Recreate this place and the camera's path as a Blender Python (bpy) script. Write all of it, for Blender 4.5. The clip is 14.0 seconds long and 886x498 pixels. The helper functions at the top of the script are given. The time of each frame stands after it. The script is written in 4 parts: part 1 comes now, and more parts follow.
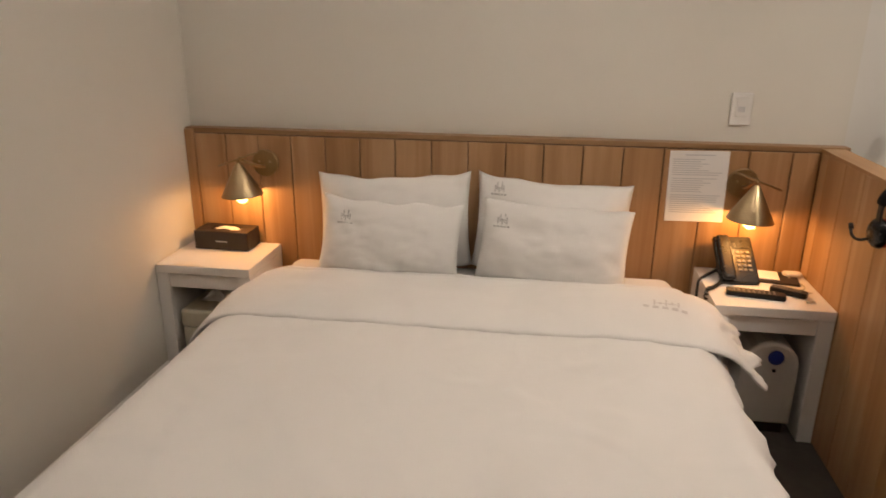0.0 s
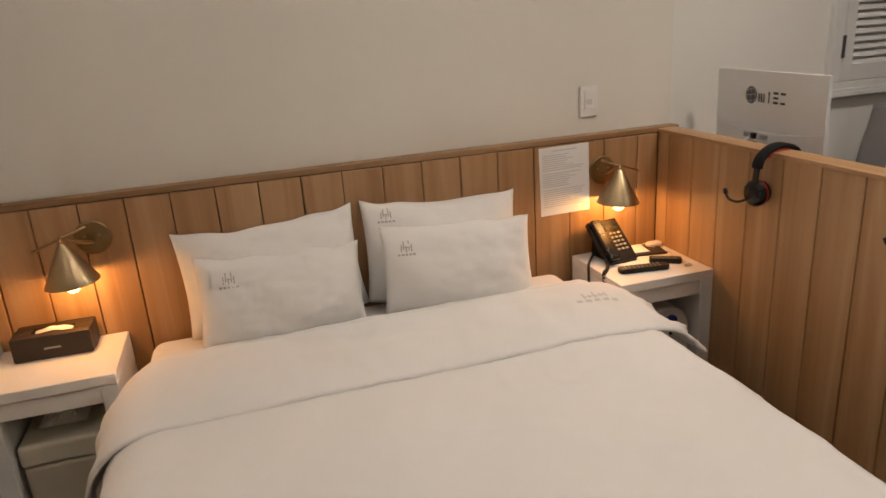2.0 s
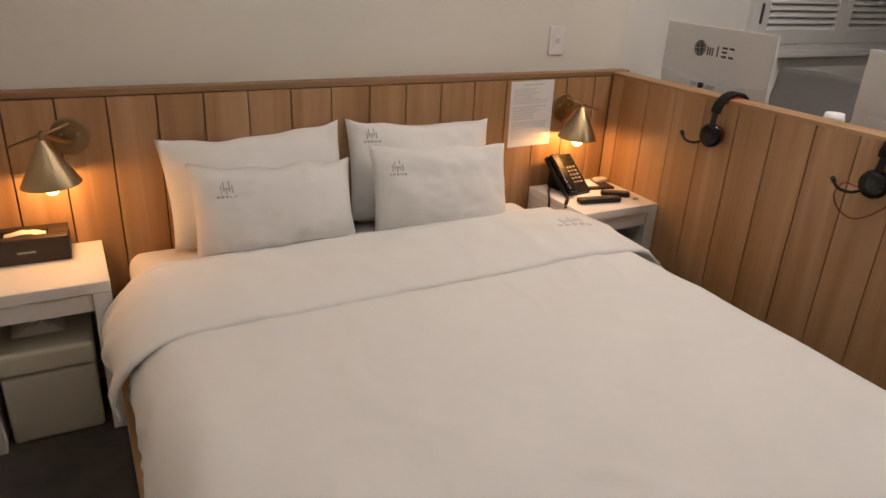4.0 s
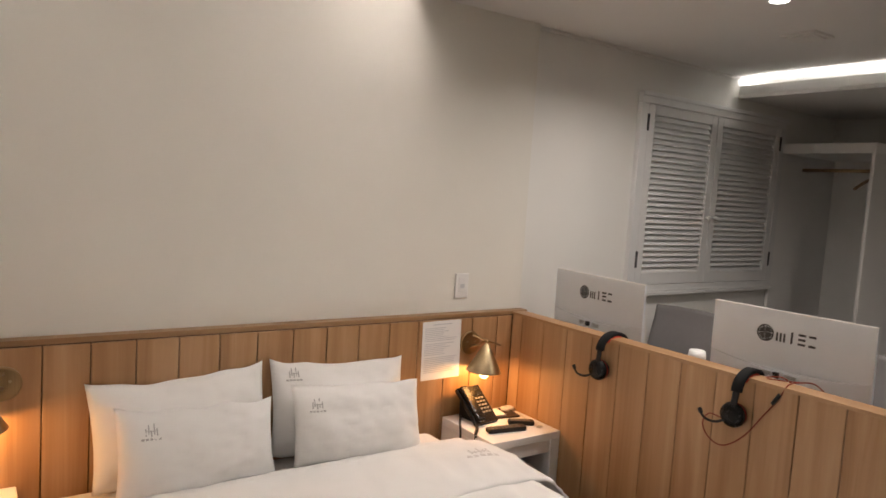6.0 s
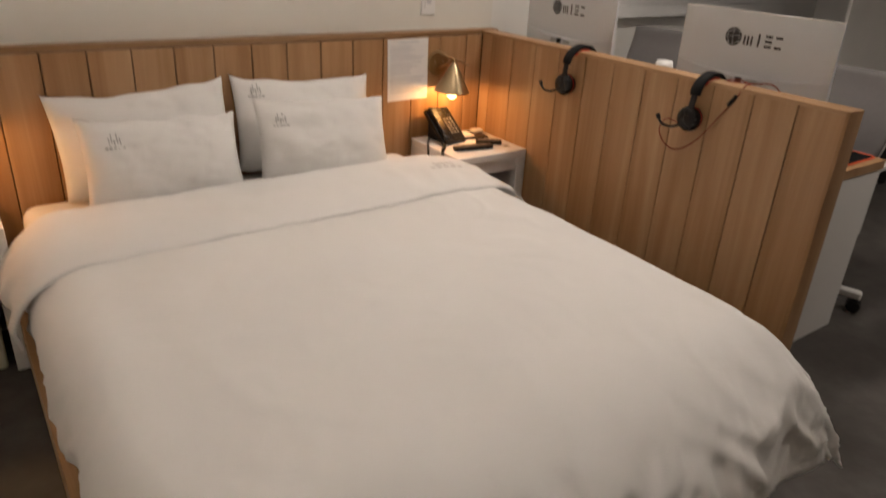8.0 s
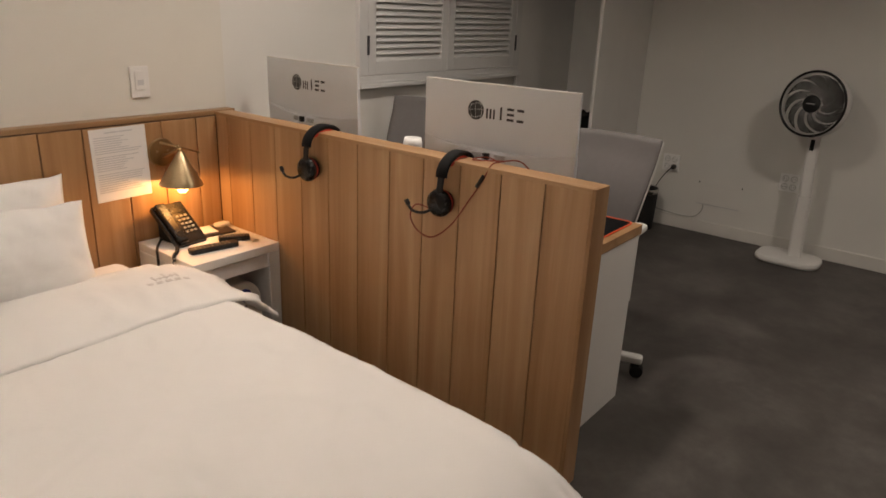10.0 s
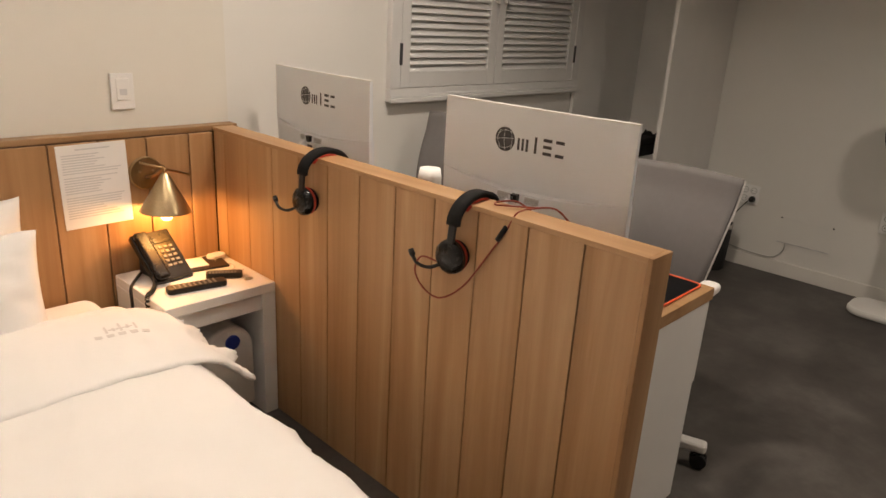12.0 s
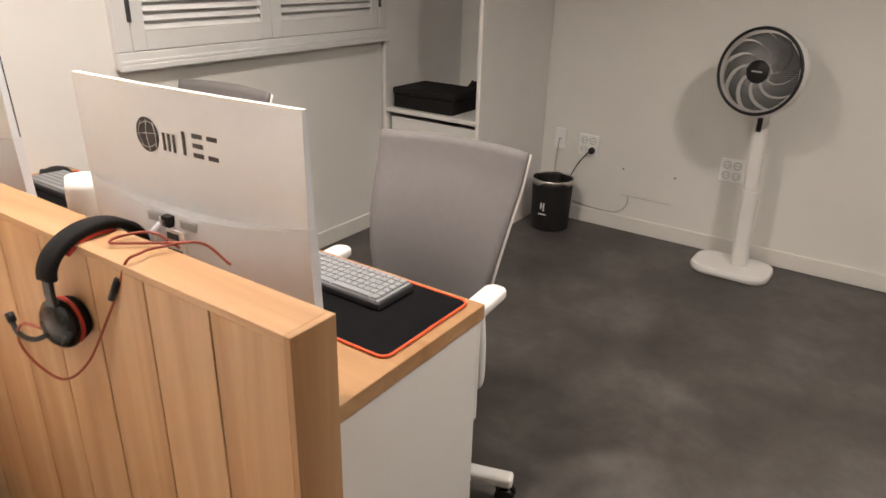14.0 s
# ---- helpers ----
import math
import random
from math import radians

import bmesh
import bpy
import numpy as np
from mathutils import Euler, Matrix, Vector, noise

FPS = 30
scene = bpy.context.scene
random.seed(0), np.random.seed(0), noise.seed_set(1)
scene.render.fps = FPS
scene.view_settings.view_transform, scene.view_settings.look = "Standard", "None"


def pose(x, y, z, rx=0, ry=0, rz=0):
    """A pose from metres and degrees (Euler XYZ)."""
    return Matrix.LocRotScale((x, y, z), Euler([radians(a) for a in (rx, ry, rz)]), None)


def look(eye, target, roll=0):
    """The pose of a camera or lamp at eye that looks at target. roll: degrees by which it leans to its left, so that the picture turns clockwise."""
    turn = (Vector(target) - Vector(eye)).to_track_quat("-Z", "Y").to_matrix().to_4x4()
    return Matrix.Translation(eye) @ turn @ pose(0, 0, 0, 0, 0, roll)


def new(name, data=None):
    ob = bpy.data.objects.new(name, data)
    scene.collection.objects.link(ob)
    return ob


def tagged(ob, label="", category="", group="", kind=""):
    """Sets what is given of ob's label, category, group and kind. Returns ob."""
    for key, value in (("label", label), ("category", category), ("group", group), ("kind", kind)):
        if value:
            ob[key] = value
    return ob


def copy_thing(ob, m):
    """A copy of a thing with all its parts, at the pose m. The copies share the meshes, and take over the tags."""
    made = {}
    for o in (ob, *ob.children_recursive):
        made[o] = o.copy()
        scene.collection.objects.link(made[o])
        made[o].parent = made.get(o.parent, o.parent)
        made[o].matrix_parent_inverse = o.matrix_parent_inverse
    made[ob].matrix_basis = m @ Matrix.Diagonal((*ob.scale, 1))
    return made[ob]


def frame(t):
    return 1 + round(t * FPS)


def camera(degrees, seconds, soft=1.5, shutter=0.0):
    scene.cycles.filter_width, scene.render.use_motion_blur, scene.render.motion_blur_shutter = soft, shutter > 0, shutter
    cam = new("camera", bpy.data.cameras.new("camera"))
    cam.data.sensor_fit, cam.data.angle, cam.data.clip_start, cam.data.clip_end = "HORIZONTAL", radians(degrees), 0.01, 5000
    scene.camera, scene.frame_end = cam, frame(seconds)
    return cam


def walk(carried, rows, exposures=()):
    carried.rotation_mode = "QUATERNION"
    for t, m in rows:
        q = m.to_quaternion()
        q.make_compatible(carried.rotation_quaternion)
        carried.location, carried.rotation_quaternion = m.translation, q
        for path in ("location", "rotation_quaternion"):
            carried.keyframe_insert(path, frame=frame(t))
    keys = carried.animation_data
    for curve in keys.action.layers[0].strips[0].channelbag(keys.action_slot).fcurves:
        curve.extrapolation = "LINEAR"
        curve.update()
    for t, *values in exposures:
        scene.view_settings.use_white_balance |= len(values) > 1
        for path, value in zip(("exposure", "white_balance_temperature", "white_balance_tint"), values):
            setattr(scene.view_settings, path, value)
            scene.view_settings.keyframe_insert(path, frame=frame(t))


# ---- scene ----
cam = camera(65.6, 14.0, 1.5, 0.35)
PATH = [
    (0, (0.128, 0.067, 1.407), (-0.155, 1.939, 0.763), 0.4),
    (0.5, (-0.018, 0.097, 1.404), (-0.096, 1.964, 0.693), 0.5),
    (1, (-0.17, 0.218, 1.381), (-0.198, 2.078, 0.647), -3.0),
    (1.5, (-0.303, 0.294, 1.412), (-0.075, 2.177, 0.779), -3.3),
    (2, (-0.502, 0.303, 1.425), (0.02, 2.128, 0.796), -3.9),
    (2.2, (-0.602, 0.343, 1.397), (0.01, 2.143, 0.776), -2.1),
    (4.3, (-0.988, 0.373, 1.386), (-0.055, 1.951, 0.587), 3.3),
    (4.5, (-0.944, 0.358, 1.388), (0.02, 1.919, 0.591), 3.5),
    (5, (-0.967, 0.284, 1.425), (0.093, 1.848, 0.769), 2.6),
    (5.5, (-1.038, 0.226, 1.481), (0.06, 1.835, 1.026), 3.2),
    (6, (-1.084, 0.168, 1.533), (0.054, 1.804, 1.361), 3.7),
    (6.5, (-1.092, 0.133, 1.529), (0.098, 1.732, 1.368), 3.1),
    (7, (-1.101, 0.118, 1.472), (0.151, 1.637, 1.118), 3.6),
    (7.5, (-1.077, 0.095, 1.428), (0.096, 1.594, 0.813), 2.6),
    (8, (-1.004, 0.056, 1.373), (0.078, 1.516, 0.537), 3.3),
    (8.5, (-0.918, 0.047, 1.361), (0.185, 1.328, 0.292), 5.2),
    (9, (-0.848, 0.095, 1.299), (0.402, 1.32, 0.332), 3.6),
    (9.2, (-0.766, 0.105, 1.325), (0.58, 1.312, 0.469), 2.3),
    (11.3, (-0.284, 0.346, 1.425), (1.247, 1.491, 0.838), 2.3),
    (11.5, (-0.214, 0.348, 1.413), (1.291, 1.53, 0.832), 3.1),
    (12, (-0.097, 0.403, 1.392), (1.282, 1.698, 0.743), 3.4),
    (12.5, (0.046, 0.433, 1.4), (1.529, 1.568, 0.685), 2.8),
    (13, (0.254, 0.348, 1.397), (1.805, 1.444, 0.771), 1.2),
    (13.5, (0.445, 0.308, 1.396), (1.976, 1.358, 0.652), 0.9),
    (14, (0.607, 0.413, 1.39), (2.13, 1.45, 0.612), 1.5),
]
walk(cam, [(t, look(eye, target, roll)) for t, eye, target, roll in PATH],
     [(0, -0.15, 6750, 10), (2.2, -0.16, 6600, 10), (4.3, -0.16, 6300, 10), (5.0, -0.14, 6250, 10), (5.6, 0.05, 6200, 10), (6.2, 0.15, 6200, 10), (6.7, 0.15, 6200, 10),
      (7.5, -0.11, 6300, 10), (8.5, -0.15, 6550, 10), (9.2, -0.20, 6500, 10), (11.3, 0.41, 6900, 10), (12.5, 0.43, 6900, 10), (13.2, 1.06, 6500, 10), (14, 1.28, 6350, 10)])

# ---------------------------------------------------------------- light
world = bpy.data.worlds.new("world")
scene.world = world
world.use_nodes = True
world.node_tree.nodes["Background"].inputs[0].default_value = (0.9, 0.85, 0.8, 1)
world.node_tree.nodes["Background"].inputs[1].default_value = 0.02


def area_lamp(name, m, sx, sy, watts, colour, spread=180):
    data = bpy.data.lights.new(name, "AREA")
    data.shape, data.size, data.size_y = "RECTANGLE", sx, sy
    data.energy, data.color, data.spread = watts, colour, radians(spread)
    ob = new(name, data)
    ob.matrix_world = m
    return ob


def point_lamp(name, p, watts, colour, radius):
    data = bpy.data.lights.new(name, "POINT")
    data.energy, data.color, data.shadow_soft_size = watts, colour, radius
    ob = new(name, data)
    ob.location = p
    return ob


WARM, SOFT = (1.0, 0.46, 0.14), (1.0, 0.87, 0.79)
# LED strip behind the lip of the raised ceiling over the bed, and the one over the wardrobe soffit
area_lamp("tray_light", pose(0.40, 1.40, 2.47, 0, 180, 0), 0.10, 2.6, 22.0, SOFT)
# added west strip, no source seen there; lifts the wall and pillows
area_lamp("tray_light", pose(-1.22, 1.40, 2.47, 0, 180, 0), 0.10, 2.6, 7.0, SOFT)
area_lamp("soffit_led", pose(3.02, 0.8, 2.255, 0, 180, 0), 0.06, 3.8, 30.0, (1.0, 0.93, 0.84))
DOWNLIGHTS = [(1.41, 1.79), (1.545, 1.74), (2.25, -0.05), (2.38, -0.10)]
for px, py in DOWNLIGHTS:
    area_lamp("downlight_beam", pose(px, py, 2.352), 0.11, 0.11, 6.0, (1.0, 0.88, 0.77), 150)

# ---------------------------------------------------------------- materials


class Nodes:
    """A small helper to wire a principled material."""

    def __init__(self, name, rough=0.6, metal=0.0, colour=(0.8, 0.8, 0.8)):
        self.mat = bpy.data.materials.new(name)
        self.mat.use_nodes = True
        self.tree = self.mat.node_tree
        self.bsdf = self.tree.nodes["Principled BSDF"]
        self.set(self.bsdf, "Roughness", rough)
        self.set(self.bsdf, "Metallic", metal)
        self.set(self.bsdf, "Base Color", (*colour, 1))

    def set(self, node, key, value):
        node.inputs[key].default_value = value

    def add(self, kind, **values):
        node = self.tree.nodes.new(kind)
        for key, value in values.items():
            node.inputs[key.replace("_", " ")].default_value = value
        return node

    def wire(self, a, out, b, key):
        self.tree.links.new(a.outputs[out], b.inputs[key])

    def coords(self, scale=(1, 1, 1), jitter=False):
        co = self.add("ShaderNodeTexCoord")
        mp = self.add("ShaderNodeMapping")
        mp.inputs["Scale"].default_value = scale
        self.wire(co, "Object", mp, "Vector")
        if jitter:
            info = self.add("ShaderNodeObjectInfo")
            mul = self.add("ShaderNodeMath")
            mul.operation = "MULTIPLY"
            mul.inputs[1].default_value = 37.0
            self.wire(info, "Random", mul, 0)
            self.wire(mul, 0, mp, "Location")
        return mp

    def noise(self, vec, scale, detail=4.0, rough=0.55, dist=0.0):
        n = self.add("ShaderNodeTexNoise", Scale=scale, Detail=detail, Roughness=rough, Distortion=dist)
        self.wire(vec, "Vector", n, "Vector")
        return n

    def ramp(self, src, out, stops):
        r = self.add("ShaderNodeValToRGB")
        while len(r.color_ramp.elements) < len(stops):
            r.color_ramp.elements.new(0.5)
        for el, (p, c) in zip(r.color_ramp.elements, stops):
            el.position, el.color = p, (*c, 1)
        self.wire(src, out, r, "Fac")
        return r

    def mix(self, a, b, fac, mode="MIX"):
        """a, b: nodes with a colour output; fac: a number or (node, output)."""
        m = self.add("ShaderNodeMix")
        m.data_type, m.blend_type = "RGBA", mode
        self.tree.links.new(a.outputs[0], m.inputs[6])
        self.tree.links.new(b.outputs[0], m.inputs[7])
        if isinstance(fac, tuple):
            self.tree.links.new(fac[0].outputs[fac[1]], m.inputs[0])
        else:
            m.inputs[0].default_value = fac
        return m

    def colour(self, node, out=0):
        self.tree.links.new(node.outputs[out], self.bsdf.inputs["Base Color"])

    def bump(self, src, out, strength, distance):
        b = self.add("ShaderNodeBump", Strength=strength, Distance=distance)
        self.wire(src, out, b, "Height")
        self.wire(b, "Normal", self.bsdf, "Normal")
        return b

    def rough_from(self, src, out, lo, hi):
        m = self.add("ShaderNodeMapRange")
        m.inputs["To Min"].default_value, m.inputs["To Max"].default_value = lo, hi
        self.wire(src, out, m, "Value")
        self.wire(m, 0, self.bsdf, "Roughness")


def shade(c, k):
    return tuple(v * k for v in c)


def plain(name, colour, rough=0.5, metal=0.0, grain=60.0, vary=0.06, bump=0.1, gloss=0.5):
    n = Nodes(name, rough, metal)
    n.set(n.bsdf, "Specular IOR Level", gloss)
    co = n.coords()
    fine, broad = n.noise(co, grain), n.noise(co, grain / 14)
    a = n.ramp(broad, "Fac", [(0.3, shade(colour, 1 - vary)), (0.7, shade(colour, 1 + vary * 0.5))])
    n.colour(a)
    n.rough_from(fine, "Fac", max(0.02, rough - 0.08), min(1, rough + 0.08))
    if bump:
        n.bump(fine, "Fac", bump, 0.0006)
    return n.mat


def wall_paper(name, colour):
    """Painted wallpaper with a fine woven relief and faint marks."""
    n = Nodes(name, 0.85)
    co = n.coords()
    weave = n.noise(n.coords((1, 1, 0.25)), 220.0, 3.0)
    broad = n.noise(co, 1.3, 5.0)
    n.colour(n.ramp(broad, "Fac", [(0.3, shade(colour, 0.955)), (0.7, colour)]))
    n.bump(weave, "Fac", 0.18, 0.0008)
    return n.mat


def oak(name, along, k=1.0):
    """Light oak laminate with the grain along one axis."""
    n = Nodes(name, 0.45)
    s = {"x": (0.5, 11, 11), "y": (11, 0.5, 11), "z": (11, 11, 0.5)}[along]
    s2 = {"x": (2.5, 90, 90), "y": (90, 2.5, 90), "z": (90, 90, 2.5)}[along]
    co = n.coords(s, True)
    band = n.noise(co, 1.0, 5.0, 0.6, 0.8)
    line = n.noise(n.coords(s2, True), 1.0, 3.0, 0.6, 0.3)
    a = n.ramp(band, "Fac", [(0.30, shade((0.35, 0.186, 0.080), k)), (0.5, shade((0.45, 0.262, 0.126), k)), (0.70, shade((0.55, 0.352, 0.194), k))])
    b = n.ramp(line, "Fac", [(0.35, (0.72, 0.66, 0.58)), (0.6, (1, 1, 1))])
    m = n.mix(a, b, 0.15, "MULTIPLY")
    info = n.add("ShaderNodeObjectInfo")
    tone = n.ramp(info, "Random", [(0.0, (0.90, 0.88, 0.85)), (1.0, (1.0, 1.0, 1.0))])
    n.colour(n.mix_out(m, tone))
    n.bump(line, "Fac", 0.12, 0.0006)
    n.rough_from(line, "Fac", 0.36, 0.52)
    return n.mat


def mix_out(self, m, tone):
    r = self.add("ShaderNodeMix")
    r.data_type, r.blend_type = "RGBA", "MULTIPLY"
    r.inputs[0].default_value = 1.0
    self.tree.links.new(m.outputs[2], r.inputs[6])
    self.tree.links.new(tone.outputs[0], r.inputs[7])
    g = self.add("ShaderNodeGamma")
    g.inputs["Gamma"].default_value = 1.0
    self.tree.links.new(r.outputs[2], g.inputs["Color"])
    return g


Nodes.mix_out = mix_out


def cotton(name, colour):
    n = Nodes(name, 0.9)
    n.set(n.bsdf, "Sheen Weight", 0.15)
    weave = n.noise(n.coords(), 700.0, 2.0)
    crease = n.noise(n.coords((1, 1, 1)), 7.0, 6.0, 0.6, 0.6)
    n.colour(n.ramp(n.noise(n.coords(), 2.2, 4.0), "Fac", [(0.3, shade(colour, 0.96)), (0.7, colour)]))
    b = n.bump(weave, "Fac", 0.12, 0.0005)
    c = n.add("ShaderNodeBump", Strength=0.25, Distance=0.009)
    n.wire(crease, "Fac", c, "Height")
    n.wire(c, "Normal", b, "Normal")
    return n.mat


def vinyl_floor():
    """Dark grey mottled vinyl sheet in a cement look."""
    n = Nodes("vinyl_floor", 0.5)
    co = n.coords()
    big, mid, fine = n.noise(co, 2.6, 8.0, 0.66, 0.15), n.noise(co, 11.0, 6.0, 0.6, 0.2), n.noise(co, 60.0, 3.0)
    a = n.ramp(big, "Fac", [(0.34, (0.052, 0.045, 0.041)), (0.50, (0.078, 0.069, 0.063)), (0.68, (0.124, 0.113, 0.105))])
    b = n.ramp(mid, "Fac", [(0.3, (0.75, 0.75, 0.75)), (0.7, (1.1, 1.1, 1.1))])
    m = n.mix(a, b, 0.8, "MULTIPLY")
    n.colour(m, 2)
    n.rough_from(mid, "Fac", 0.42, 0.6)
    n.bump(fine, "Fac", 0.12, 0.0008)
    return n.mat


def glowing(name, colour, strength):
    mat = bpy.data.materials.new(name)
    mat.use_nodes = True
    t = mat.node_tree
    t.nodes.remove(t.nodes["Principled BSDF"])
    e = t.nodes.new("ShaderNodeEmission")
    e.inputs[0].default_value, e.inputs[1].default_value = (*colour, 1), strength
    t.links.new(e.outputs[0], t.nodes["Material Output"].inputs[0])
    return mat


def brushed(name, colour, rough=0.32):
    n = Nodes(name, rough, 1.0, colour)
    streak = n.noise(n.coords((1, 1, 0.02)), 300.0, 2.0)
    n.colour(n.ramp(streak, "Fac", [(0.3, shade(colour, 0.86)), (0.7, colour)]))
    n.rough_from(streak, "Fac", rough - 0.06, rough + 0.1)
    return n.mat


M_WALL = wall_paper("bed_wallpaper", (0.76, 0.738, 0.675))
M_WALL2 = wall_paper("room_wallpaper", (0.79, 0.78, 0.745))
# assumed brown for the unseen south wall, dark to cut bounced light
M_SOUTH = wall_paper("light_cutting_brown", (0.34, 0.27, 0.21))
M_CEIL = wall_paper("ceiling_paper", (0.80, 0.79, 0.77))
M_FLOOR = vinyl_floor()
M_OAKZ, M_OAKX, M_OAKY = oak("oak_upright", "z"), oak("oak_across", "x"), oak("oak_along", "y")
M_GROOVE = plain("groove_board", (0.15, 0.075, 0.034), 0.7)
M_LEDGE = oak("oak_ledge", "x", 0.72)
M_WHITE = plain("white_lacquer", (0.80, 0.79, 0.77), 0.38, vary=0.03, bump=0.03)
M_GREYPAINT = plain("pale_grey_paint", (0.75, 0.75, 0.745), 0.5, vary=0.04, bump=0.05)
M_TRIM = plain("white_trim", (0.78, 0.76, 0.72), 0.5, vary=0.04)
M_LINEN = cotton("white_cotton", (0.83, 0.82, 0.80))
M_SHEET = cotton("white_sheet", (0.82, 0.80, 0.77))
M_BLACK = plain("black_plastic", (0.010, 0.010, 0.0105), 0.42, vary=0.15, gloss=0.35)
M_GLOSSBLK = plain("gloss_black_plastic", (0.010, 0.010, 0.0105), 0.26, vary=0.1, bump=0, gloss=0.35)
M_BRASS = brushed("brushed_brass", (0.52, 0.40, 0.235))
M_BRASSD = brushed("aged_brass", (0.36, 0.245, 0.125), 0.36)
M_BULB = glowing("warm_bulb", (1.0, 0.58, 0.20), 9.0)
M_LED = glowing("led_disc", (1.0, 0.95, 0.86), 14.0)
M_STRIP = glowing("led_strip", (1.0, 0.93, 0.82), 6.0)
M_EMBLEM = plain("grey_embroidery", (0.44, 0.43, 0.42), 0.8)
M_PRINT = plain("dark_print", (0.05, 0.05, 0.055), 0.5)
M_PAPER = plain("white_paper", (0.80, 0.79, 0.78), 0.7, vary=0.02)
M_INK = plain("grey_ink", (0.60, 0.60, 0.61), 0.8)

# ---------------------------------------------------------------- mesh helpers


def part(name, bm, material, parent=None, label="", smooth=False, at=None):
    """Links a bmesh as one mesh object, under a thing or a part."""
    me = bpy.data.meshes.new(name)
    bm.to_mesh(me)
    bm.free()
    me.materials.append(material)
    if smooth:
        for p in me.polygons:
            p.use_smooth = True
    ob = new(name, me)
    if parent:
        ob.parent = parent
    if at is not None:
        ob.matrix_basis = at
    if label:
        tagged(ob, label)
    return ob


def thing(name, m, label, category, group="", kind=""):
    ob = new(name)
    ob.empty_display_size = 0.05
    ob.matrix_basis = m
    return tagged(ob, label, category, group, kind)


def box(x0, x1, y0, y1, z0, z1, bev=0.003, seg=2):
    bm = bmesh.new()
    bmesh.ops.create_cube(bm, size=1.0)
    for v in bm.verts:
        v.co = ((x0 + x1) / 2 + v.co.x * (x1 - x0), (y0 + y1) / 2 + v.co.y * (y1 - y0), (z0 + z1) / 2 + v.co.z * (z1 - z0))
    if bev:
        bmesh.ops.bevel(bm, geom=bm.edges[:], offset=bev, segments=seg, profile=0.5, affect="EDGES")
    return bm


def moved(bm, m):
    bm.transform(m)
    return bm


def joined(*bms):
    out = bmesh.new()
    for b in bms:
        me = bpy.data.meshes.new("tmp")
        b.to_mesh(me)
        b.free()
        out.from_mesh(me)
        bpy.data.meshes.remove(me)
    return out


def lathe(profile, n=32, cap=True):
    """A turned shape round z from (radius, height) pairs."""
    bm = bmesh.new()
    rings = [[bm.verts.new((r * math.cos(a), r * math.sin(a), z)) for a in (2 * math.pi * i / n for i in range(n))] for r, z in profile]
    for lo, hi in zip(rings, rings[1:]):
        for i in range(n):
            bm.faces.new((lo[i], lo[(i + 1) % n], hi[(i + 1) % n], hi[i]))
    if cap:
        bm.faces.new(rings[0][::-1])
        bm.faces.new(rings[-1])
    bmesh.ops.recalc_face_normals(bm, faces=bm.faces[:])
    return bm


def tube(points, radius, n=8, closed=False):
    """A round cord or bar along points."""
    pts = [Vector(p) for p in points]
    bm = bmesh.new()
    rings = []
    up = Vector((0.13, 0.21, 0.97)).normalized()
    for i, p in enumerate(pts):
        a, b = pts[max(0, i - 1)], pts[min(len(pts) - 1, i + 1)]
        if closed:
            a, b = pts[i - 1], pts[(i + 1) % len(pts)]
        d = (b - a).normalized()
        u = d.cross(up)
        if u.length < 1e-3:
            u = d.cross(Vector((1, 0, 0)))
        u.normalize()
        w = d.cross(u)
        up = w if w.dot(up) > 0 else -w
        rings.append([bm.verts.new(p + radius * (math.cos(t) * u + math.sin(t) * w)) for t in (2 * math.pi * k / n for k in range(n))])
    loop = list(zip(rings, rings[1:])) + ([(rings[-1], rings[0])] if closed else [])
    for lo, hi in loop:
        for k in range(n):
            bm.faces.new((lo[k], lo[(k + 1) % n], hi[(k + 1) % n], hi[k]))
    if not closed:
        bm.faces.new(rings[0][::-1])
        bm.faces.new(rings[-1])
    bmesh.ops.recalc_face_normals(bm, faces=bm.faces[:])
    return bm


def curve_points(ctrl, steps=8):
    """A smooth line through control points."""
    p = [Vector(c) for c in ctrl]
    p = [2 * p[0] - p[1]] + p + [2 * p[-1] - p[-2]]
    out = []
    for i in range(1, len(p) - 2):
        for s in range(steps):
            t = s / steps
            out.append(0.5 * (2 * p[i] + (p[i + 1] - p[i - 1]) * t + (2 * p[i - 1] - 5 * p[i] + 4 * p[i + 1] - p[i + 2]) * t * t + (3 * p[i] - p[i - 1] - 3 * p[i + 1] + p[i + 2]) * t ** 3))
    return out + [p[-2]]


def slab(outline, z0, z1, bev=0.002):
    """A plate of any outline (x, y), from z0 to z1."""
    bm = bmesh.new()
    f = bm.faces.new([bm.verts.new((x, y, z0)) for x, y in outline])
    top = bmesh.ops.extrude_face_region(bm, geom=[f])
    for v in [g for g in top["geom"] if isinstance(g, bmesh.types.BMVert)]:
        v.co.z = z1
    bmesh.ops.recalc_face_normals(bm, faces=bm.faces[:])
    if bev:
        edges = [e for e in bm.edges if abs(e.verts[0].co.z - e.verts[1].co.z) < 1e-6]
        bmesh.ops.bevel(bm, geom=edges, offset=bev, segments=2, profile=0.5, affect="EDGES")
    return bm


def rounded(x0, x1, y0, y1, r, n=6):
    """The outline of a rectangle with round corners."""
    out = []
    for cx, cy, a0 in ((x1 - r, y1 - r, 0), (x0 + r, y1 - r, 90), (x0 + r, y0 + r, 180), (x1 - r, y0 + r, 270)):
        for k in range(n + 1):
            a = radians(a0 + 90 * k / n)
            out.append((cx + r * math.cos(a), cy + r * math.sin(a)))
    return out


def structure(name, bm, material, label, category):
    return tagged(part(name, bm, material), label, category, kind="structure")


